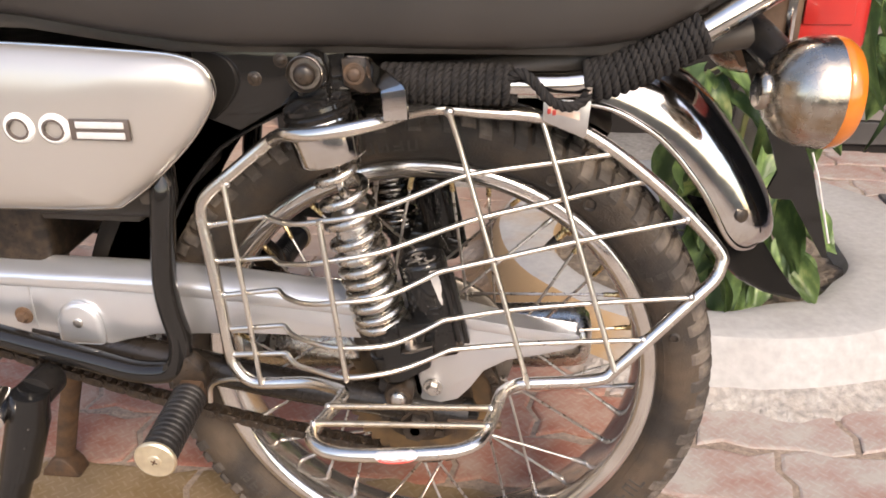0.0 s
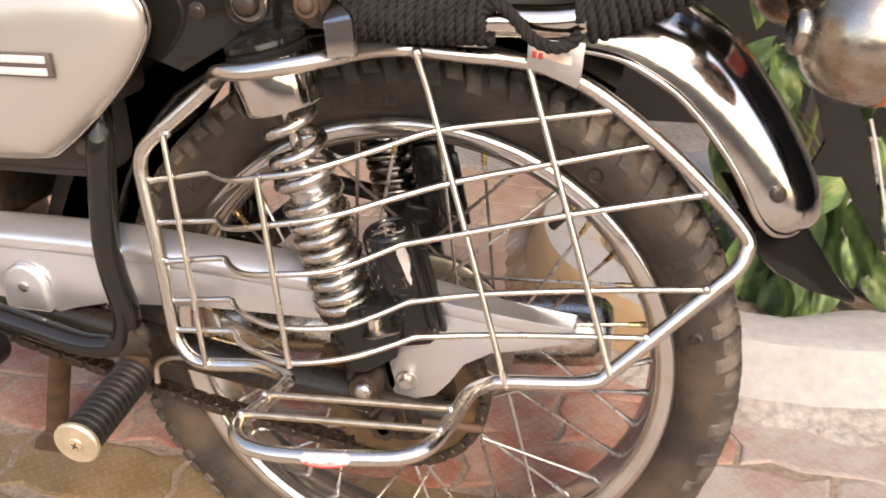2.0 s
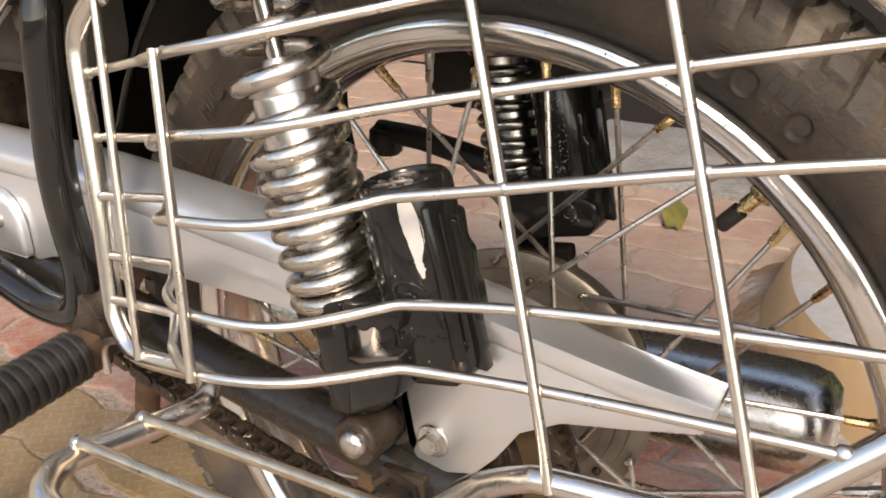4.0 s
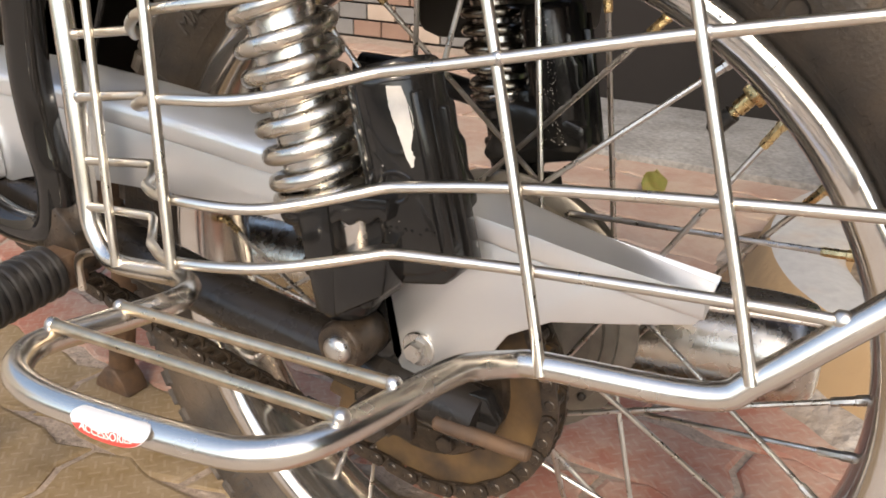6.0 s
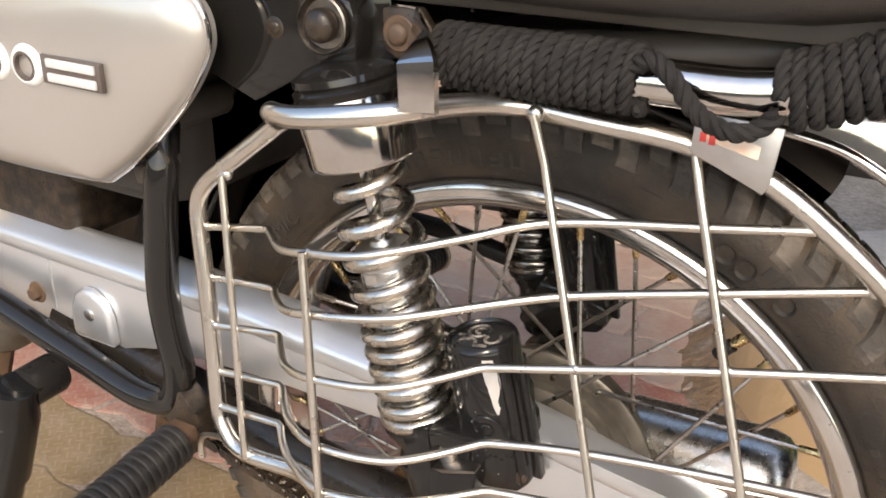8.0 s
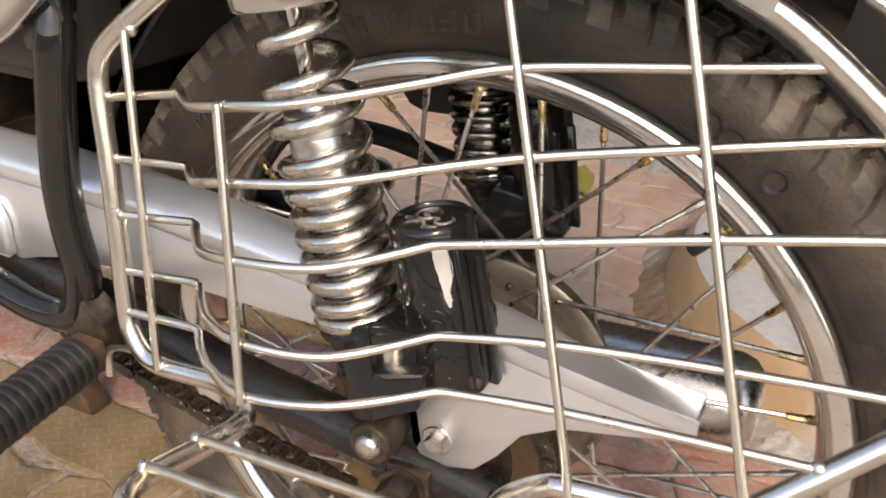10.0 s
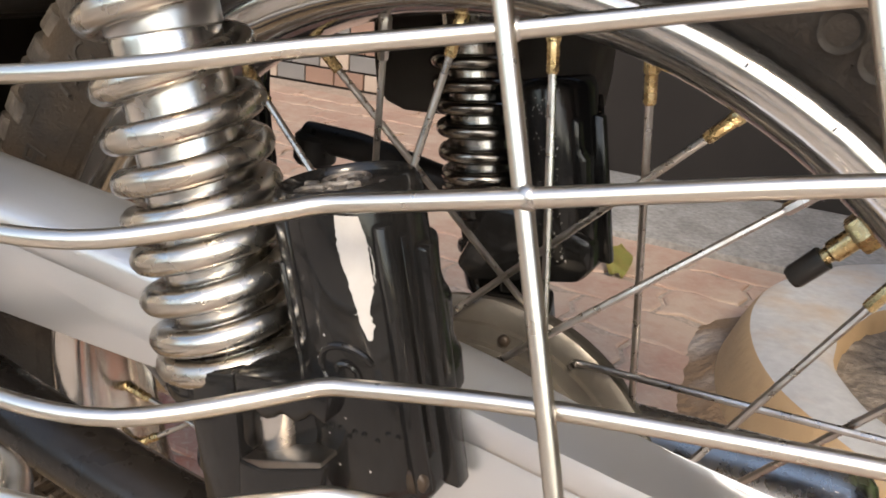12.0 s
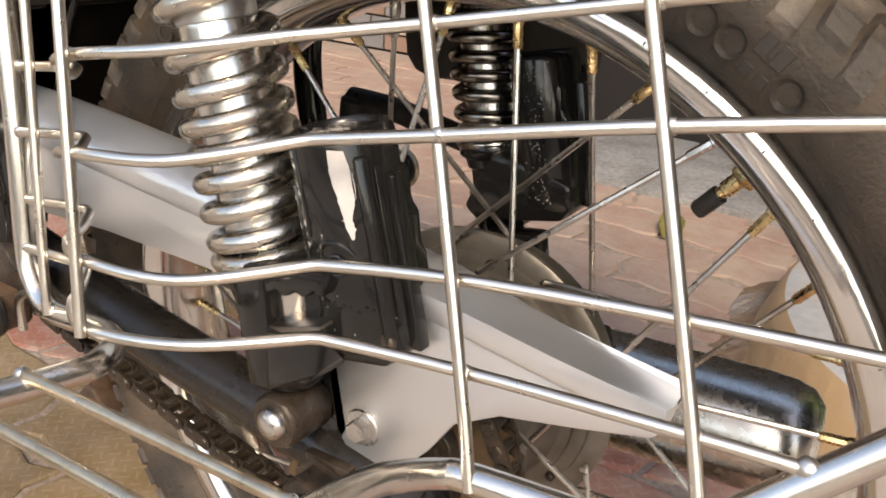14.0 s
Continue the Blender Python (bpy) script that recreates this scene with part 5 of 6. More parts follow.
# each rod: front end, step back, lead out to the second upright, crest, corner, then straight to the rear
H = [
    [(-0.182, -0.1382, 0.5381), (-0.1255, -0.1448, 0.5515), (-0.1135, -0.156, 0.5525), (-0.0905, -0.1765, 0.559), (-0.06673, -0.1839, 0.5653), (-0.0291, -0.1841, 0.5734), (0.01527, -0.1573, 0.5835), (0.0519, -0.1328, 0.5912), (0.1251, -0.1195, 0.6002), (0.1757, -0.1118, 0.6068)],
    [(-0.1774, -0.1426, 0.5044), (-0.1233, -0.1465, 0.5121), (-0.1125, -0.1575, 0.512), (-0.0885, -0.1795, 0.5225), (-0.0638, -0.189, 0.531), (-0.01892, -0.1822, 0.5383), (0.02133, -0.1605, 0.5464), (0.0639, -0.1374, 0.554), (0.1356, -0.1217, 0.5681), (0.2025, -0.1071, 0.5808)],
    [(-0.1718, -0.15, 0.4733), (-0.1208, -0.1475, 0.4803), (-0.1095, -0.16, 0.479), (-0.0855, -0.1845, 0.4875), (-0.05664, -0.1971, 0.4963), (-0.01377, -0.1884, 0.5002), (0.02809, -0.1591, 0.5106), (0.0762, -0.149, 0.5196), (0.1493, -0.1344, 0.534), (0.2418, -0.1159, 0.5492)],
    [(-0.1701, -0.1521, 0.4387), (-0.1165, -0.153, 0.4462), (-0.1055, -0.165, 0.4438), (-0.0815, -0.188, 0.4505), (-0.05148, -0.2008, 0.4545), (-0.008596, -0.1916, 0.4555), (0.03257, -0.1608, 0.4636), (0.08602, -0.1502, 0.4702), (0.1649, -0.1402, 0.4764), (0.2496, -0.1337, 0.4825)],
    [(-0.1675, -0.1572, 0.4141), (-0.115, -0.1585, 0.4195), (-0.1035, -0.1705, 0.4155), (-0.0785, -0.1915, 0.423), (-0.04777, -0.2054, 0.4274), (-0.003485, -0.1957, 0.4315), (0.03899, -0.1684, 0.438), (0.0978, -0.1563, 0.4396), (0.1778, -0.1498, 0.4437), (0.21, -0.1465, 0.4443)],
]


def bent_rod(pts):
    """Smooth runs that meet in short bends at the step and at the corner."""
    out = []
    runs = [spline(pts[:2], 6), spline(pts[1:7], 7), spline(pts[6:], 6)]
    for k, run in enumerate(runs):
        if k > 0:
            run[0] = run[0] + (run[1] - run[0]).normalized() * 0.0022
        if k < 2:
            run[-1] = run[-1] + (run[-2] - run[-1]).normalized() * 0.0022
        out += run
    return out


R = 0.00245
for pts in H:
    part("guard_rod", tube(bent_rod(pts), R, 10), ROD, lg)
for a, b in (((-0.1628, -0.1417, 0.5777), (-0.1398, -0.1674, 0.3886)), ((-0.06714, -0.1886, 0.5678), (-0.04726, -0.209, 0.4256)), ((0.03512, -0.1309, 0.6453), (0.1102, -0.169, 0.402)), ((0.1122, -0.1153, 0.6389), (0.1864, -0.1595, 0.4177))):
    pts = [Vector(a).lerp(Vector(b), k / 10) for k in range(11)]
    if a[0] > 0:
        for p in pts[1:-1]:
            p.y = guard_y(p.x, p.z) - 0.0035
    part("guard_upright", tube(pts, R, 10), ROD, lg)
welds = [(p[-1], 0.0042) for p in H] + [(p[0], 0.0034) for p in H] + [(p[4], 0.003) for p in H] + [(p[7], 0.0032) for p in H] + [(p[8], 0.0032) for p in H]
welds += [((0.1102, -0.1645, 0.402), 0.0052), ((0.1864, -0.156, 0.4177), 0.0052), ((0.03512, -0.1283, 0.6448), 0.0048), ((0.1122, -0.1138, 0.6384), 0.0048), ((-0.162, -0.1382, 0.5782), 0.0045), ((-0.1398, -0.1639, 0.3886), 0.0048)]
for c, r in welds:
    bm = bmesh.new()
    bmesh.ops.create_icosphere(bm, subdivisions=2, radius=r)
    for w in bm.verts:
        w.co *= 1 + 0.18 * noise.noise(w.co * 700 + Vector(c) * 50)
        w.co.y *= 0.8
    bmesh.ops.translate(bm, vec=c, verts=bm.verts)
    part("weld", bm, ZINC, lg)
for a, b in (((-0.0603, -0.2274, 0.4123), (0.07863, -0.2258, 0.4185)), ((-0.06565, -0.2563, 0.4153), (0.07762, -0.2548, 0.4215))):
    part("tray_rod", rod(a, b, 0.0026, 12), ROD_TINTED, lg, "reflection-tinted wire rod")
    for e in (a, b):
        bm = bmesh.new()
        bmesh.ops.create_icosphere(bm, subdivisions=2, radius=0.0033)
        bmesh.ops.translate(bm, vec=e, verts=bm.verts)
        part("weld", bm, ZINC, lg)
# stay from the guard's front corner to the peg bracket
part("guard_stay", tube(rounded([(-0.1493, -0.1599, 0.3886), (-0.1775, -0.1547, 0.3845), (-0.1996, -0.1486, 0.3724), (-0.2016, -0.1466, 0.3503)], 0.012), 0.0021, 8, flat=1.3), ROD, lg, "bent plated stay")
# upper brackets
bm = bmesh.new()
rows = []
for a, b in (((-0.04961, -0.1246, 0.6898), (-0.04956, -0.1246, 0.6738)), ((-0.0345, -0.1277, 0.6898), (-0.03446, -0.1277, 0.6753)), ((-0.01435, -0.1548, 0.6854), (-0.02137, -0.1588, 0.6748)), ((0.00379, -0.1799, 0.6804), (-0.0118, -0.1809, 0.6763)),
             ((0.006618, -0.1835, 0.6774), (-0.0118, -0.1844, 0.6743)), ((0.007442, -0.184, 0.6718), (-0.01108, -0.1849, 0.6693)), ((0.007902, -0.1836, 0.6538), (-0.01022, -0.1844, 0.6522))):
    a, b = Vector(a), Vector(b)
    back = Vector((0.001, 0.0028, -0.001))
    rows.append([bm.verts.new(p) for p in (a, b, b + back, a + back)])
for A, B in zip(rows, rows[1:]):
    for q in range(4):
        bm.faces.new((A[q], A[(q + 1) % 4], B[(q + 1) % 4], B[q]))
bm.faces.new(rows[0])
bm.faces.new(rows[-1])
bmesh.ops.recalc_face_normals(bm, faces=bm.faces)
part("guard_bracket", bm, CHROME, lg, "bent chrome bracket strip")
tag = part("guard_tab", plate([(0.1131, 0.6579), (0.1519, 0.656), (0.1498, 0.6294), (0.1475, 0.6244), (0.1127, 0.6389)], -0.1275, -0.1255, 0.0006), SATIN, lg, "silver tab with orange-red print")
patch = part("tab_print", plate([(0.1172, 0.6527), (0.1434, 0.6467), (0.1431, 0.6404), (0.1169, 0.6464)], -0.128, -0.1274, 0), PEACH, tag, "faded peach print")
for k in range(2):
    part("print_mark", box(0.1178 + k * 0.0042, -0.1282, 0.6472 - k * 0.00095, 0.003, 0.0008, 0.0046, 0.0003), REDINK, patch, "orange-red printed mark")
bm = lettering("-100", 0.0082, 0.0002)
bmesh.ops.transform(bm, matrix=Matrix.Translation((0.134, -0.1262, 0.6456)) @ Euler((radians(90), 0, 0)).to_matrix().to_4x4() @ Euler((0, 0, radians(-13))).to_matrix().to_4x4(), verts=bm.verts)
part("print_number", bm, REDINK, patch, "orange-red printed number", smooth=False)
# sticker wrapped on the front of the tray
sd = (Vector((0.0375, -0.2825, 0.411)) - Vector((-0.02, -0.2885, 0.409))).normalized()
sc = Vector((0.008, -0.2861, 0.4099))
nrm = Vector((0, -0.62, 0.78))
nrm = (nrm - sd * nrm.dot(sd)).normalized()
upv = nrm.cross(sd)


def wrapped(w, h, lift, n=20, top=1.0):
    """An oval film that follows the round tube, cut off above at top."""
    bm = bmesh.new()
    rows = []
    for i in range(n + 1):
        u = -1 + 2 * i / n
        hh = h * math.sqrt(max(0.02, 1 - u * u))
        upper = min(hh, top * h + 0.12 * math.sin(7 * u))
        upper = max(upper, -hh + 0.01)
        rows.append([bm.verts.new(sc + sd * (u * w) + (0.0058 + lift) * (math.cos(t) * nrm + math.sin(t) * upv)) for t in [-hh + (upper + hh) * k / 8 for k in range(9)]])
    for A, B in zip(rows, rows[1:]):
        for q in range(8):
            bm.faces.new((A[q], A[q + 1], B[q + 1], B[q]))
    bmesh.ops.recalc_face_normals(bm, faces=bm.faces)
    return bm


film = part("sticker", wrapped(0.017, 1.25, 0.0003), STICKER, lg, "worn pale oval sticker with a red lower edge")
part("sticker_oval", wrapped(0.0166, 1.22, 0.0005, 24, -0.42), REDINK, film, "red lower half of the sticker")
bm = lettering("ACCESSORIES", 0.0038, 0.0001)
for w in bm.verts:
    x, y = w.co.x, w.co.y
    t = (y - 0.0042 + 9.0 * x * x) / 0.0062
    w.co = sc + sd * x + (0.0058 + 0.0007 + w.co.z) * (math.cos(t) * nrm + math.sin(t) * upv)
part("sticker_letters", bm, WHITEINK, film, "white letters", smooth=False)

# ---- rope wound round the grab rail ----
rail = rounded([(-0.02, -0.122, 0.667), (0.06, -0.127, 0.6685), (0.15, -0.124, 0.669), (0.205, -0.12, 0.693), (0.27, -0.115, 0.733)], 0.03, 6)
cum = [0.0]
for a, b in zip(rail, rail[1:]):
    cum.append(cum[-1] + (b - a).length)


def rail_at(s):
    s = min(max(s, 0), cum[-1] - 1e-5)
    for i in range(len(cum) - 1):
        if cum[i + 1] >= s:
            f = (s - cum[i]) / (cum[i + 1] - cum[i])
            return rail[i].lerp(rail[i + 1], f), (rail[i + 1] - rail[i]).normalized()


def coil(s0, s1, pitch, r):
    out = []
    n = int((s1 - s0) / pitch * 20)
    for k in range(n + 1):
        s = s0 + (s1 - s0) * k / n
        p, d = rail_at(s)
        side = d.cross(Vector((0, 0, 1))).normalized()
        upw = side.cross(d)
        t = 2 * math.pi * (s - s0) / pitch
        out.append(p + r * (math.cos(t) * side + math.sin(t) * upw))
    return out


def laid_rope(path, r):
    """A rope of two strands twisted round the path."""
    bm = bmesh.new()
    for ph in (0, 2.094, 4.189):
        pts, up, L = [], None, 0.0
        for i, p in enumerate(path):
            d = (path[min(i + 1, len(path) - 1)] - path[max(i - 1, 0)]).normalized()
            if up is None:
                up = d.orthogonal().normalized()
            up = (up - d * up.dot(d)).normalized()
            if i:
                L += (p - path[i - 1]).length
            t = L / 0.0028 + ph
            pts.append(p + r * 0.55 * (math.cos(t) * up + math.sin(t) * d.cross(up)))
        sweep(bm, pts, r * 0.56, 7)
    bmesh.ops.recalc_face_normals(bm, faces=bm.faces)
    return bm


def dense(path, n):
    return spline(path, n)


rope = part("rope", laid_rope(dense(coil(0.0, 0.108, 0.0068, 0.0138), 3), 0.0036), ROPE)
tagged(rope, "black cord wound tightly round the chrome grab rail", "rope")
part("rope_coil", laid_rope(dense(coil(0.168, 0.268, 0.0068, 0.0145), 3), 0.0036), ROPE, rope)
part("loose_turn", laid_rope(spline([(0.086, -0.138, 0.677), (0.094, -0.143, 0.682), (0.104, -0.146, 0.676), (0.117, -0.1455, 0.662), (0.13, -0.143, 0.6555), (0.141, -0.138, 0.6565), (0.148, -0.1355, 0.664)], 20), 0.0042), ROPE, rope, "loose end of the cord")

# ---- planter ring ----
PC = Vector((0.5, 0.92, 0))
bm = lathe([(0.5, -0.01), (0.496, 0.012), (0.486, 0.04), (0.475, 0.07), (0.466, 0.09), (0.459, 0.098), (0.449, 0.1015), (0.41, 0.103), (0.36, 0.104), (0.33, 0.104), (0.308, 0.102), (0.296, 0.096), (0.29, 0.08), (0.287, 0.03), (0.287, -0.01)], PC, PC + Vector((0, 0, 1)), 140, close=True)
for w in bm.verts:
    q = w.co - PC
    k = math.hypot(q.x, q.y)
    f = 1 + 0.01 * noise.noise(Vector((q.x * 4, q.y * 4, 0))) + (0.07 * noise.noise(Vector((q.x * 9, q.y * 9, 3))) if k < 0.33 else 0)
    hole = min(1, max(0, (0.44 - k) / 0.12))
    w.co = PC + Vector((q.x * f - 0.05 * hole, q.y * f - 0.065 * hole, q.z + 0.003 * noise.noise(q * 9)))
top_faces = [f for f in bm.faces if f.calc_center_median().z > 0.0965]
bm_top = bm.copy()
bmesh.ops.delete(bm_top, geom=[f for f in bm_top.faces if f.calc_center_median().z <= 0.0965], context="FACES")
bmesh.ops.delete(bm, geom=top_faces, context="FACES")
planter = part("planter_ring", bm, WHITEWASH)
part("coping", bm_top, COPING, planter, "rounded whitewashed coping")
tagged(planter, "whitewashed round cement tree planter standing on the paving", "planter")
bm = lathe([(0.486, 0.022), (0.499, 0.019), (0.508, 0.013), (0.52, 0.007), (0.535, 0.002), (0.55, -0.004), (0.486, -0.004)], PC, PC + Vector((0, 0, 1)), 160, close=True)
for w in bm.verts:
    q = w.co - PC
    k = math.hypot(q.x, q.y)
    f = 1 + (k - 0.49) * (0.8 * noise.noise(Vector((q.x * 6, q.y * 6, 1))) + 0.5 * noise.noise(Vector((q.x * 17, q.y * 17, 2))))
    w.co = PC + Vector((q.x * f, q.y * f, q.z + 0.003 * noise.noise(Vector((q.x * 24, q.y * 24, q.z * 24)))))
part("mortar_skirt", bm, SKIRT, planter, "rough mortar spread at the foot")
bm = bmesh.new()
bmesh.ops.create_circle(bm, cap_ends=True, segments=48, radius=0.312)
bmesh.ops.subdivide_edges(bm, edges=bm.edges[:], cuts=3, use_grid_fill=True)
bmesh.ops.triangulate(bm, faces=bm.faces)
bmesh.ops.subdivide_edges(bm, edges=bm.edges[:], cuts=3, use_grid_fill=True)
for w in bm.verts:
    w.co = PC + Vector((w.co.x - 0.05, w.co.y - 0.065, 0.066 + 0.03 * noise.noise(w.co * 9) + 0.008 * noise.noise(w.co * 40)))
soil = part("soil", bm, SOIL)
tagged(soil, "dry lumpy brown soil inside the planter ring", "soil", kind="stuff")
# tree trunk
trunk_path = spline([(0.5, 0.84, 0.0), (0.505, 0.83, 0.12), (0.535, 0.82, 0.35), (0.57, 0.83, 0.7), (0.6, 0.86, 1.2), (0.62, 0.9, 2.2)], 8)
bm = bmesh.new()
sweep(bm, trunk_path, 0.06, 24, radii=[0.105 - 0.05 * min(1, k / 12) - 0.0004 * k for k in range(len(trunk_path))])
for w in bm.verts:
    q = w.co
    w.co += Vector((noise.noise(q * 22), noise.noise(q * 22 + Vector((5, 0, 0))), 0)) * 0.012 + Vector((noise.noise(q * 70), noise.noise(q * 70 + Vector((5, 0, 0))), 0)) * 0.004
tree = part("tree_trunk", bm, BARK)
tagged(tree, "rough grey-brown tree trunk rising from the planter", "tree")


# ---- climbing plant ----
def leaf_mesh(length, width, fold, curl):
    """A heart-shaped leaf with a fold along its rib, its tip bent down."""
    bm = bmesh.new()
    rows = []
    n = 12
    for i in range(n + 1):
        t = i / n
        w = width * (math.sin(math.pi * min(1, t * 0.93 + 0.09)) ** 0.75) * (1 - 0.35 * t)
        if i == n:
            w = 0.0005
        y = length * t
        z = -curl * t * t * length
        back = 0.12 * length * (1 - min(1, t * 5))
        rows.append([bm.verts.new((w * q, y - back * abs(q) ** 1.5, z + fold * w * abs(q) + 0.003 * math.sin(9 * t + 4 * q))) for q in (-1, -0.66, -0.33, 0, 0.33, 0.66, 1)])
    for A, B in zip(rows, rows[1:]):
        for q in range(6):
            bm.faces.new((A[q], A[q + 1], B[q + 1], B[q]))
    bmesh.ops.solidify(bm, geom=bm.faces, thickness=0.0006)
    bmesh.ops.recalc_face_normals(bm, faces=bm.faces)
    me = bpy.data.meshes.new("leaf")
    bm.to_mesh(me)
    bm.free()
    me.materials.append(LEAF)
    for p in me.polygons:
        p.use_smooth = True
    return me


LEAVES = [leaf_mesh(0.1, 0.033, 0.35, 0.35), leaf_mesh(0.12, 0.04, 0.25, 0.6), leaf_mesh(0.085, 0.029, 0.5, 0.2), leaf_mesh(0.13, 0.036, 0.3, 0.9)]
rl = random.Random(11)
vine = part("climbing_plant", tube(spline([(0.46, 0.7, 0.06), (0.47, 0.72, 0.2), (0.49, 0.735, 0.4), (0.52, 0.75, 0.6), (0.54, 0.76, 0.85), (0.56, 0.79, 1.1)], 8), 0.006, 8), STALK)
tagged(vine, "money plant with cream-variegated heart-shaped leaves climbing the trunk", "plant")
spots = []
for k in range(66):
    z = 0.1 + 0.95 * (k / 66) ** 1.15
    spots.append(((0.49 + 0.1 * z) + rl.uniform(-0.17, 0.17 if z > 0.5 else 0.06), rl.uniform(0.6, 0.78), z + rl.uniform(-0.05, 0.05)))
for k in range(14):
    spots.append((rl.uniform(0.4, 0.52), rl.uniform(0.6, 0.76), rl.uniform(0.1, 0.34)))
for k in range(12):
    spots.append((rl.uniform(0.51, 0.61), rl.uniform(0.62, 0.72), rl.uniform(0.12, 0.5)))
for k in range(5):
    spots.append((rl.uniform(0.6, 0.75), rl.uniform(0.62, 0.78), rl.uniform(0.5, 0.75)))
for x, y, z in spots:
    lf = new("leaf", LEAVES[rl.randrange(4)])
    lf.parent = vine
    yaw = rl.uniform(-80, 80) + (180 if rl.random() < 0.8 else 0)
    lf.matrix_basis = Matrix.Translation((x, y, z)) @ Euler((radians(rl.uniform(-80, -25)), radians(rl.uniform(-35, 35)), radians(yaw))).to_matrix().to_4x4() @ Matrix.Scale(rl.uniform(0.85, 1.3), 4)
for k in range(16):
    x, y, z = spots[k * 4]
    part("leaf_stalk", tube(spline([(0.48 + 0.1 * z, 0.73, max(0.05, z - 0.09)), ((x + 0.48 + 0.1 * z) / 2, (y + 0.73) / 2, z + 0.01), (x, y, z)], 5), 0.0022, 6), STALK, vine)

# fallen leaf
me = leaf_mesh(0.07, 0.022, 0.3, 0.2)
me.materials.clear()
me.materials.append(DRYLEAF)
fallen = new("fallen_leaf", me)
fallen.matrix_basis = Matrix.Translation((-0.228, 1.16, 0.006)) @ Euler((0.5, 0.1, radians(15))).to_matrix().to_4x4() @ Matrix.Scale(1.35, 4)
tagged(fallen, "yellow-green fallen leaf lying on the paving", "leaf")

# ---- walls and apron ----
apron = part("cement_apron", box(0.075, 1.64, 0.0, 1.45, 0.5, 0.03, 0.006), CEMENT)
tagged(apron, "grey cement apron along the wall", "pavement", kind="structure")
wall_n = part("wall_north", box(0, 2.52, 2.9, 16, 0.2, 6.0, 0.0), DIMWALL, smooth=False)
tagged(wall_n, "house wall with a tiled foot, darkened above for shade", "wall", kind="structure")
wall_p = part("wall_pier", box(1.95, 2.1, 2.4, 1.8, 0.6, 5.0, 0.004), DIMWALL, smooth=False)
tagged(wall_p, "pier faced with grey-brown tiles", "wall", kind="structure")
wall_b = part("wall_bay", box(0.15, 2.155, 2.4, 1.8, 0.53, 5.0, 0.004), DIMWALL, smooth=False)
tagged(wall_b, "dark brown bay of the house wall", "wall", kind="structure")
# Both cream walls lie out of view, added for bounce and reflections.
wall_s = part("wall_south", box(0, -4.6, 0.4, 16, 0.2, 1.0, 0.0), CREAM, smooth=False)
tagged(wall_s, "unseen low cream wall added for reflections", "wall", kind="structure")
wall_w = part("wall_west", box(-5.5, -1, 1.4, 0.2, 7.2, 3.0, 0.0), CREAM, smooth=False)
tagged(wall_w, "unseen cream wall added for reflections", "wall", kind="structure")
# Not in view; added so the mudguard's right side reflects something dark.
wall_e = part("wall_east", box(3.3, 0.65, 2.3, 0.2, 3.5, 4.8, 0.0), DIMWALL, smooth=False)
tagged(wall_e, "unseen dark wall added for the mudguard's reflection", "wall", kind="structure")
drain = part("drain_cover", box(1.13, 1.33, 0.003, 0.2, 0.16, 0.014, 0.002), IRON)
tagged(drain, "grey iron drain cover set in the paving", "drain cover")
for k in range(6):
    part("drain_bar", box(1.055 + k * 0.03, 1.33, 0.012, 0.012, 0.13, 0.006, 0.001), IRON, drain)

# wall tiles
TILE_A = material("grey wall tile", (0.13, 0.125, 0.12), 0.55, 0.0, (0.18, 0.17, 0.16), 8, 0.5, 0.2, 120)
TILE_B = material("brown wall tile", (0.19, 0.115, 0.085), 0.55, 0.0, (0.24, 0.15, 0.11), 8, 0.5, 0.2, 120)
TILE_C = material("beige wall tile", (0.38, 0.3, 0.24), 0.55, 0.0, (0.32, 0.25, 0.2), 8, 0.5, 0.2, 120)


def block_mesh(name, sx, sy, sz, bevel, mat):
    bm = box(0, 0, 0, sx, sy, sz, bevel, segs=1)
    me = bpy.data.meshes.new(name)
    bm.to_mesh(me)
    bm.free()
    me.materials.append(mat)
    return me


tiles = [block_mesh("tile", 0.128, 0.012, 0.058, 0.002, m) for m in (TILE_A, TILE_B, TILE_C)]
rt = random.Random(3)
for row in range(9):
    for col in range(18):
        t = new("tile", tiles[rt.choice((0, 0, 1, 1, 2))])
        t.parent = wall_n
        t.matrix_basis = Matrix.Translation((-3.3 + col * 0.136 + (0.068 if row % 2 else 0), 2.415, 0.035 + row * 0.066))
dark = block_mesh("tile", 0.235, 0.012, 0.05, 0.002, material("grey-brown wall tile", (0.15, 0.13, 0.12), 0.5, 0.0, (0.2, 0.18, 0.16), 9, 0.5, 0.2, 120))
foot = block_mesh("tile", 0.235, 0.02, 0.07, 0.002, material("black foot tile", (0.05, 0.048, 0.047), 0.4, 0.0, (0.08, 0.075, 0.07), 9, 0.5))
for row in range(16):
    for col in range(7):
        t = new("tile", foot if row == 0 else dark)
        t.parent = wall_p
        t.matrix_basis = Matrix.Translation((1.17 + col * 0.242, 1.796, 0.06 + row * 0.057 + (0.008 if row else 0)))

# ---- paving ----
PL, PW = 0.25, 0.125


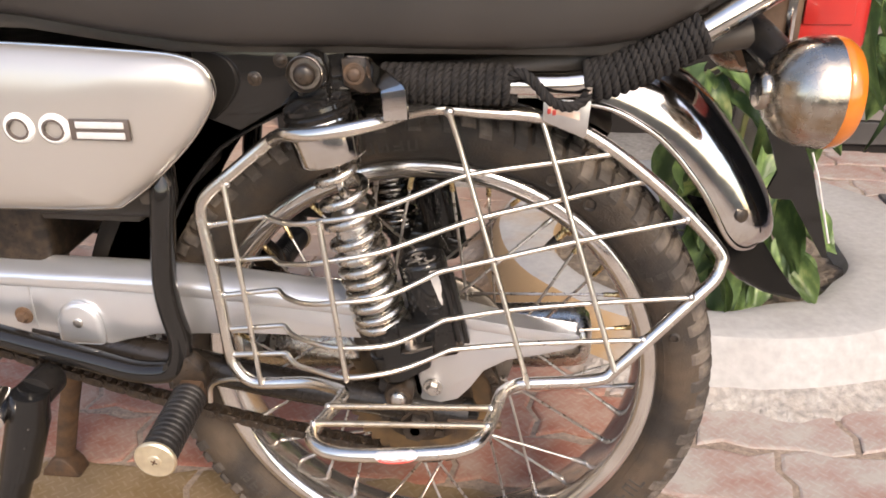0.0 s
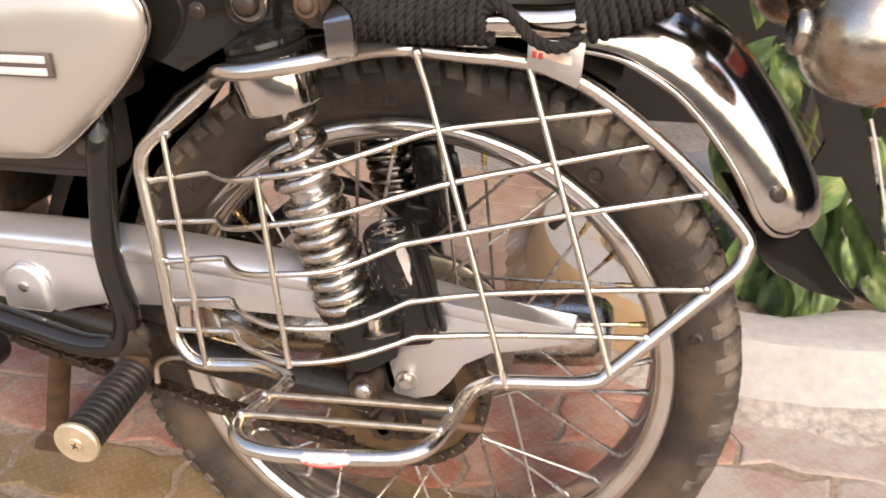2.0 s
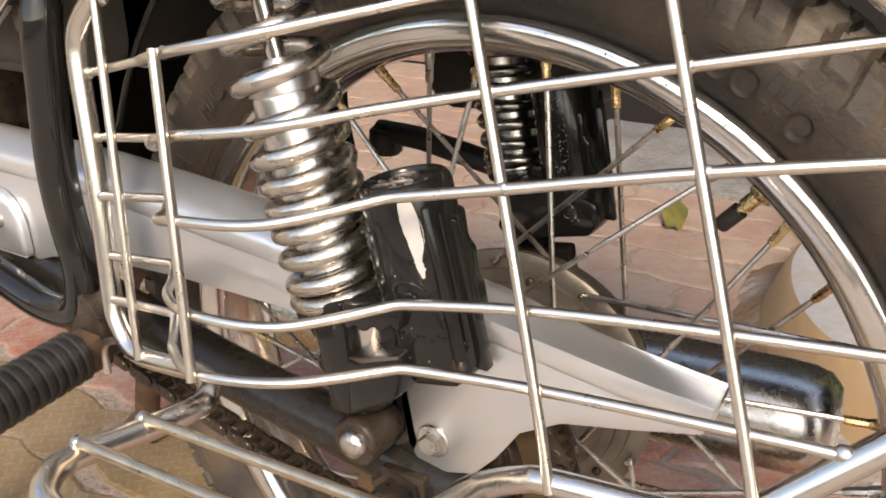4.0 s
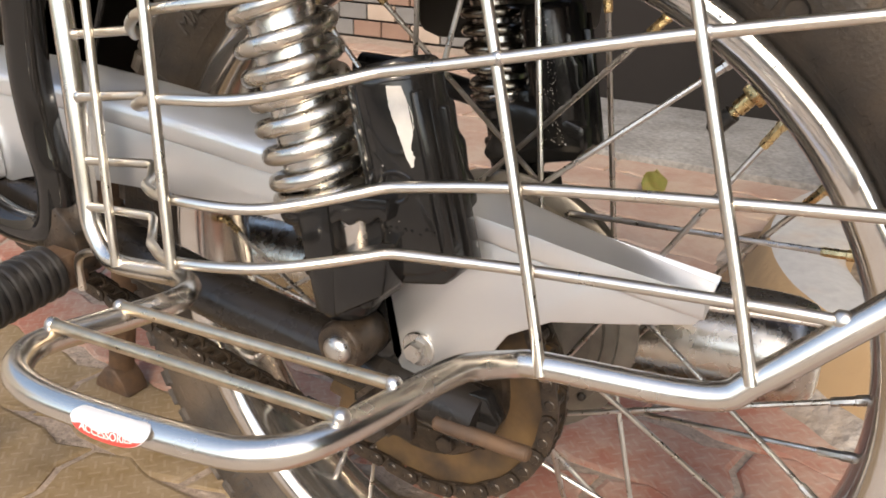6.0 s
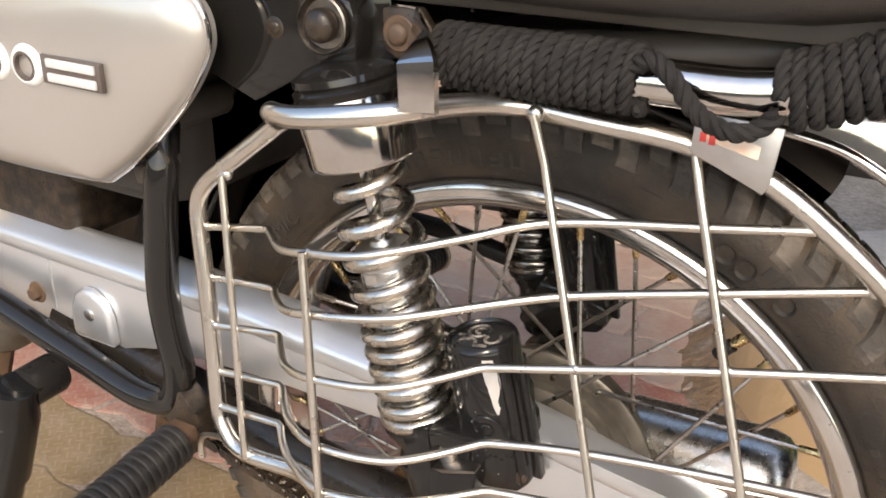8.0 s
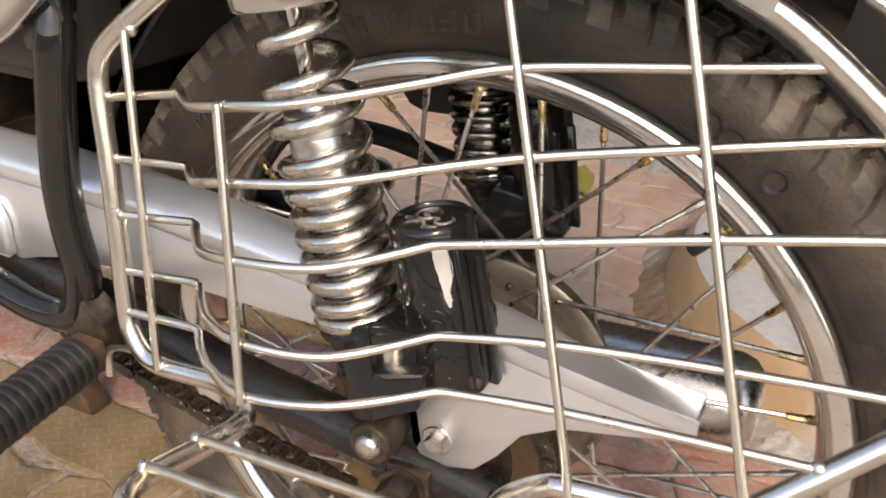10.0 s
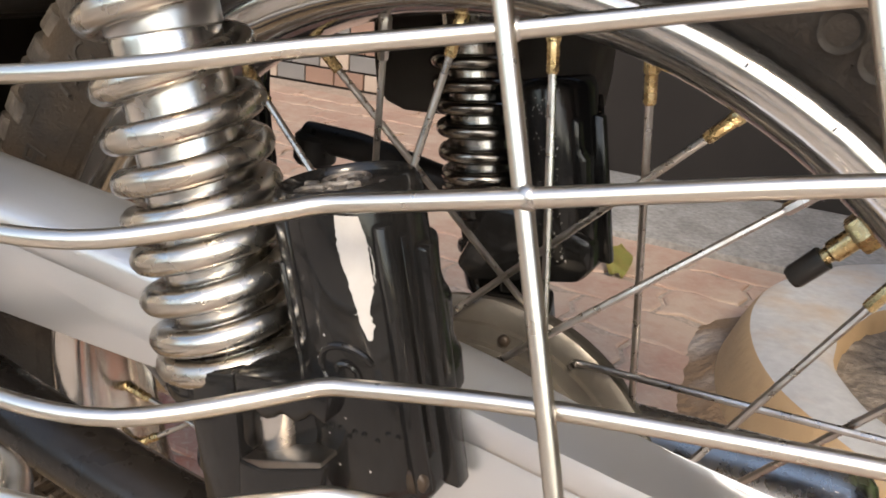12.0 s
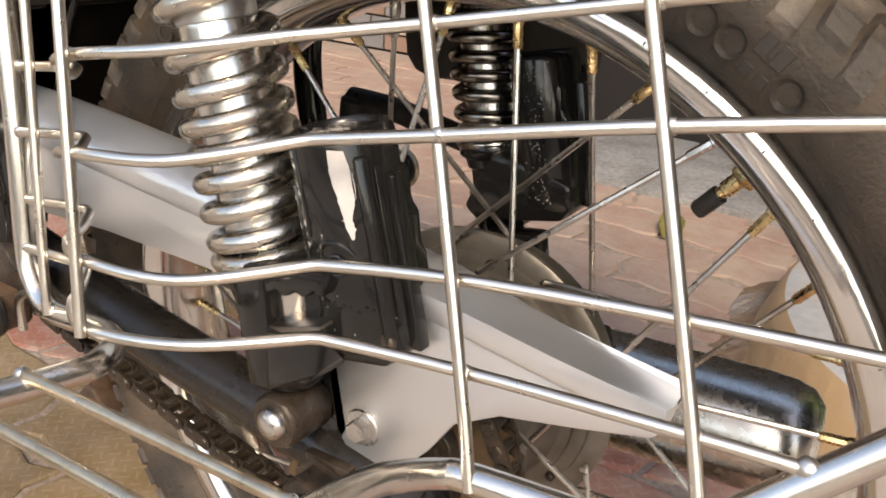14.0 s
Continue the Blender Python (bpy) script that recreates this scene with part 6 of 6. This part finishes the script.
def paver_mesh(name, mat, seed):
    """A zigzag paver with a chamfered top."""
    rp = random.Random(seed)
    a, b, g = 0.014, 0.008, 0.004
    out = []
    xs = [0, 0.17, 0.33, 0.67, 0.83, 1.0]
    zs = [0, a, 0, 0, -a, 0]
    for u, q in zip(xs[:-1], zs[:-1]):
        out.append((u * PL, q))
    for u, q in ((0, 0), (0.35, b), (0.65, -b)):
        out.append((PL + q, u * PW))
    for u, q in zip(xs[::-1][:-1], zs[::-1][:-1]):
        out.append((u * PL, PW + q))
    for u, q in ((1, 0), (0.65, -b), (0.35, b)):
        out.append((q, u * PW))
    cx, cy = PL / 2, PW / 2
    bm = bmesh.new()
    rings_ = []
    for z, inset in ((-0.03, g), (-0.006, g), (-0.0015, g + 0.0015), (0.0, g + 0.006)):
        ringv = []
        for x, y in out:
            dx, dy = x - cx, y - cy
            j = 0.0022 * (rp.random() - 0.5)
            ringv.append(bm.verts.new((dx * (1 - 2 * inset / PL) + j, dy * (1 - 2 * inset / PW) + j, z)))
        rings_.append(ringv)
    n = len(out)
    for A, B in zip(rings_, rings_[1:]):
        for q in range(n):
            bm.faces.new((A[q], A[(q + 1) % n], B[(q + 1) % n], B[q]))
    bm.faces.new(rings_[-1])
    bmesh.ops.recalc_face_normals(bm, faces=bm.faces)
    me = bpy.data.meshes.new(name)
    bm.to_mesh(me)
    bm.free()
    me.materials.append(mat)
    return me


PAVING_MATS = (PAVER_RED, PAVER_PINK, PAVER_YELLOW, PAVER_BROWN, PAVER_PALE)
pavers = {m.name: [paver_mesh("paver", m, s) for s in (1, 2, 3)] for m in PAVING_MATS}
paving = part("paving", box(0, 0.2, -0.0062, 9, 6, 0.004, 0), MORTAR, smooth=False)
tagged(paving, "zigzag cement pavers in worn red and yellow with sandy joints", "paving", kind="structure")
far_v, far_f, far_m = [], [], []
rp = random.Random(8)
for j in range(-22, 20):
    for i in range(-14, 14):
        x = i * PL + (PL / 2 if j % 2 else 0)
        y = 0.105 + j * PW
        if math.hypot(x - PC.x, y - PC.y) < 0.42 or y > 2.35:
            continue
        if 1.42 < y < 2.0 and -0.6 < x < 0.7:
            continue
        if -0.36 < y < 0.19 and x < 0.02:
            mat = PAVER_YELLOW
        elif y > 0.62 and x < 0.2:
            mat = PAVER_BROWN
        elif y < -0.36:
            # added as a bright ground for the metal to reflect
            mat = PAVER_PALE
        elif x > 0.25 or y > 0.8:
            mat = PAVER_PINK
        else:
            mat = PAVER_RED
        me = pavers[mat.name][rp.randrange(3)]
        m = Matrix.Translation((x, y, rp.uniform(-0.002, 0.002))) @ Euler((radians(rp.uniform(-0.5, 0.5)), radians(rp.uniform(-0.4, 0.4)), radians(rp.uniform(-0.5, 0.5)))).to_matrix().to_4x4()
        if -1.25 < x < 1.15 and -0.2 < y < 1.45:
            ob = new("paver", me)
            ob.parent = paving
            ob.matrix_basis = m
        else:
            o = len(far_v)
            far_v += [m @ w.co for w in me.vertices]
            far_f += [[o + q for q in p.vertices] for p in me.polygons]
            far_m += [PAVING_MATS.index(mat)] * len(me.polygons)
me = bpy.data.meshes.new("outer_pavers")
me.from_pydata(far_v, [], far_f)
for m in PAVING_MATS:
    me.materials.append(m)
me.polygons.foreach_set("material_index", far_m)
ob = new("outer_pavers", me)
ob.parent = paving
tagged(ob, kind="stuff")
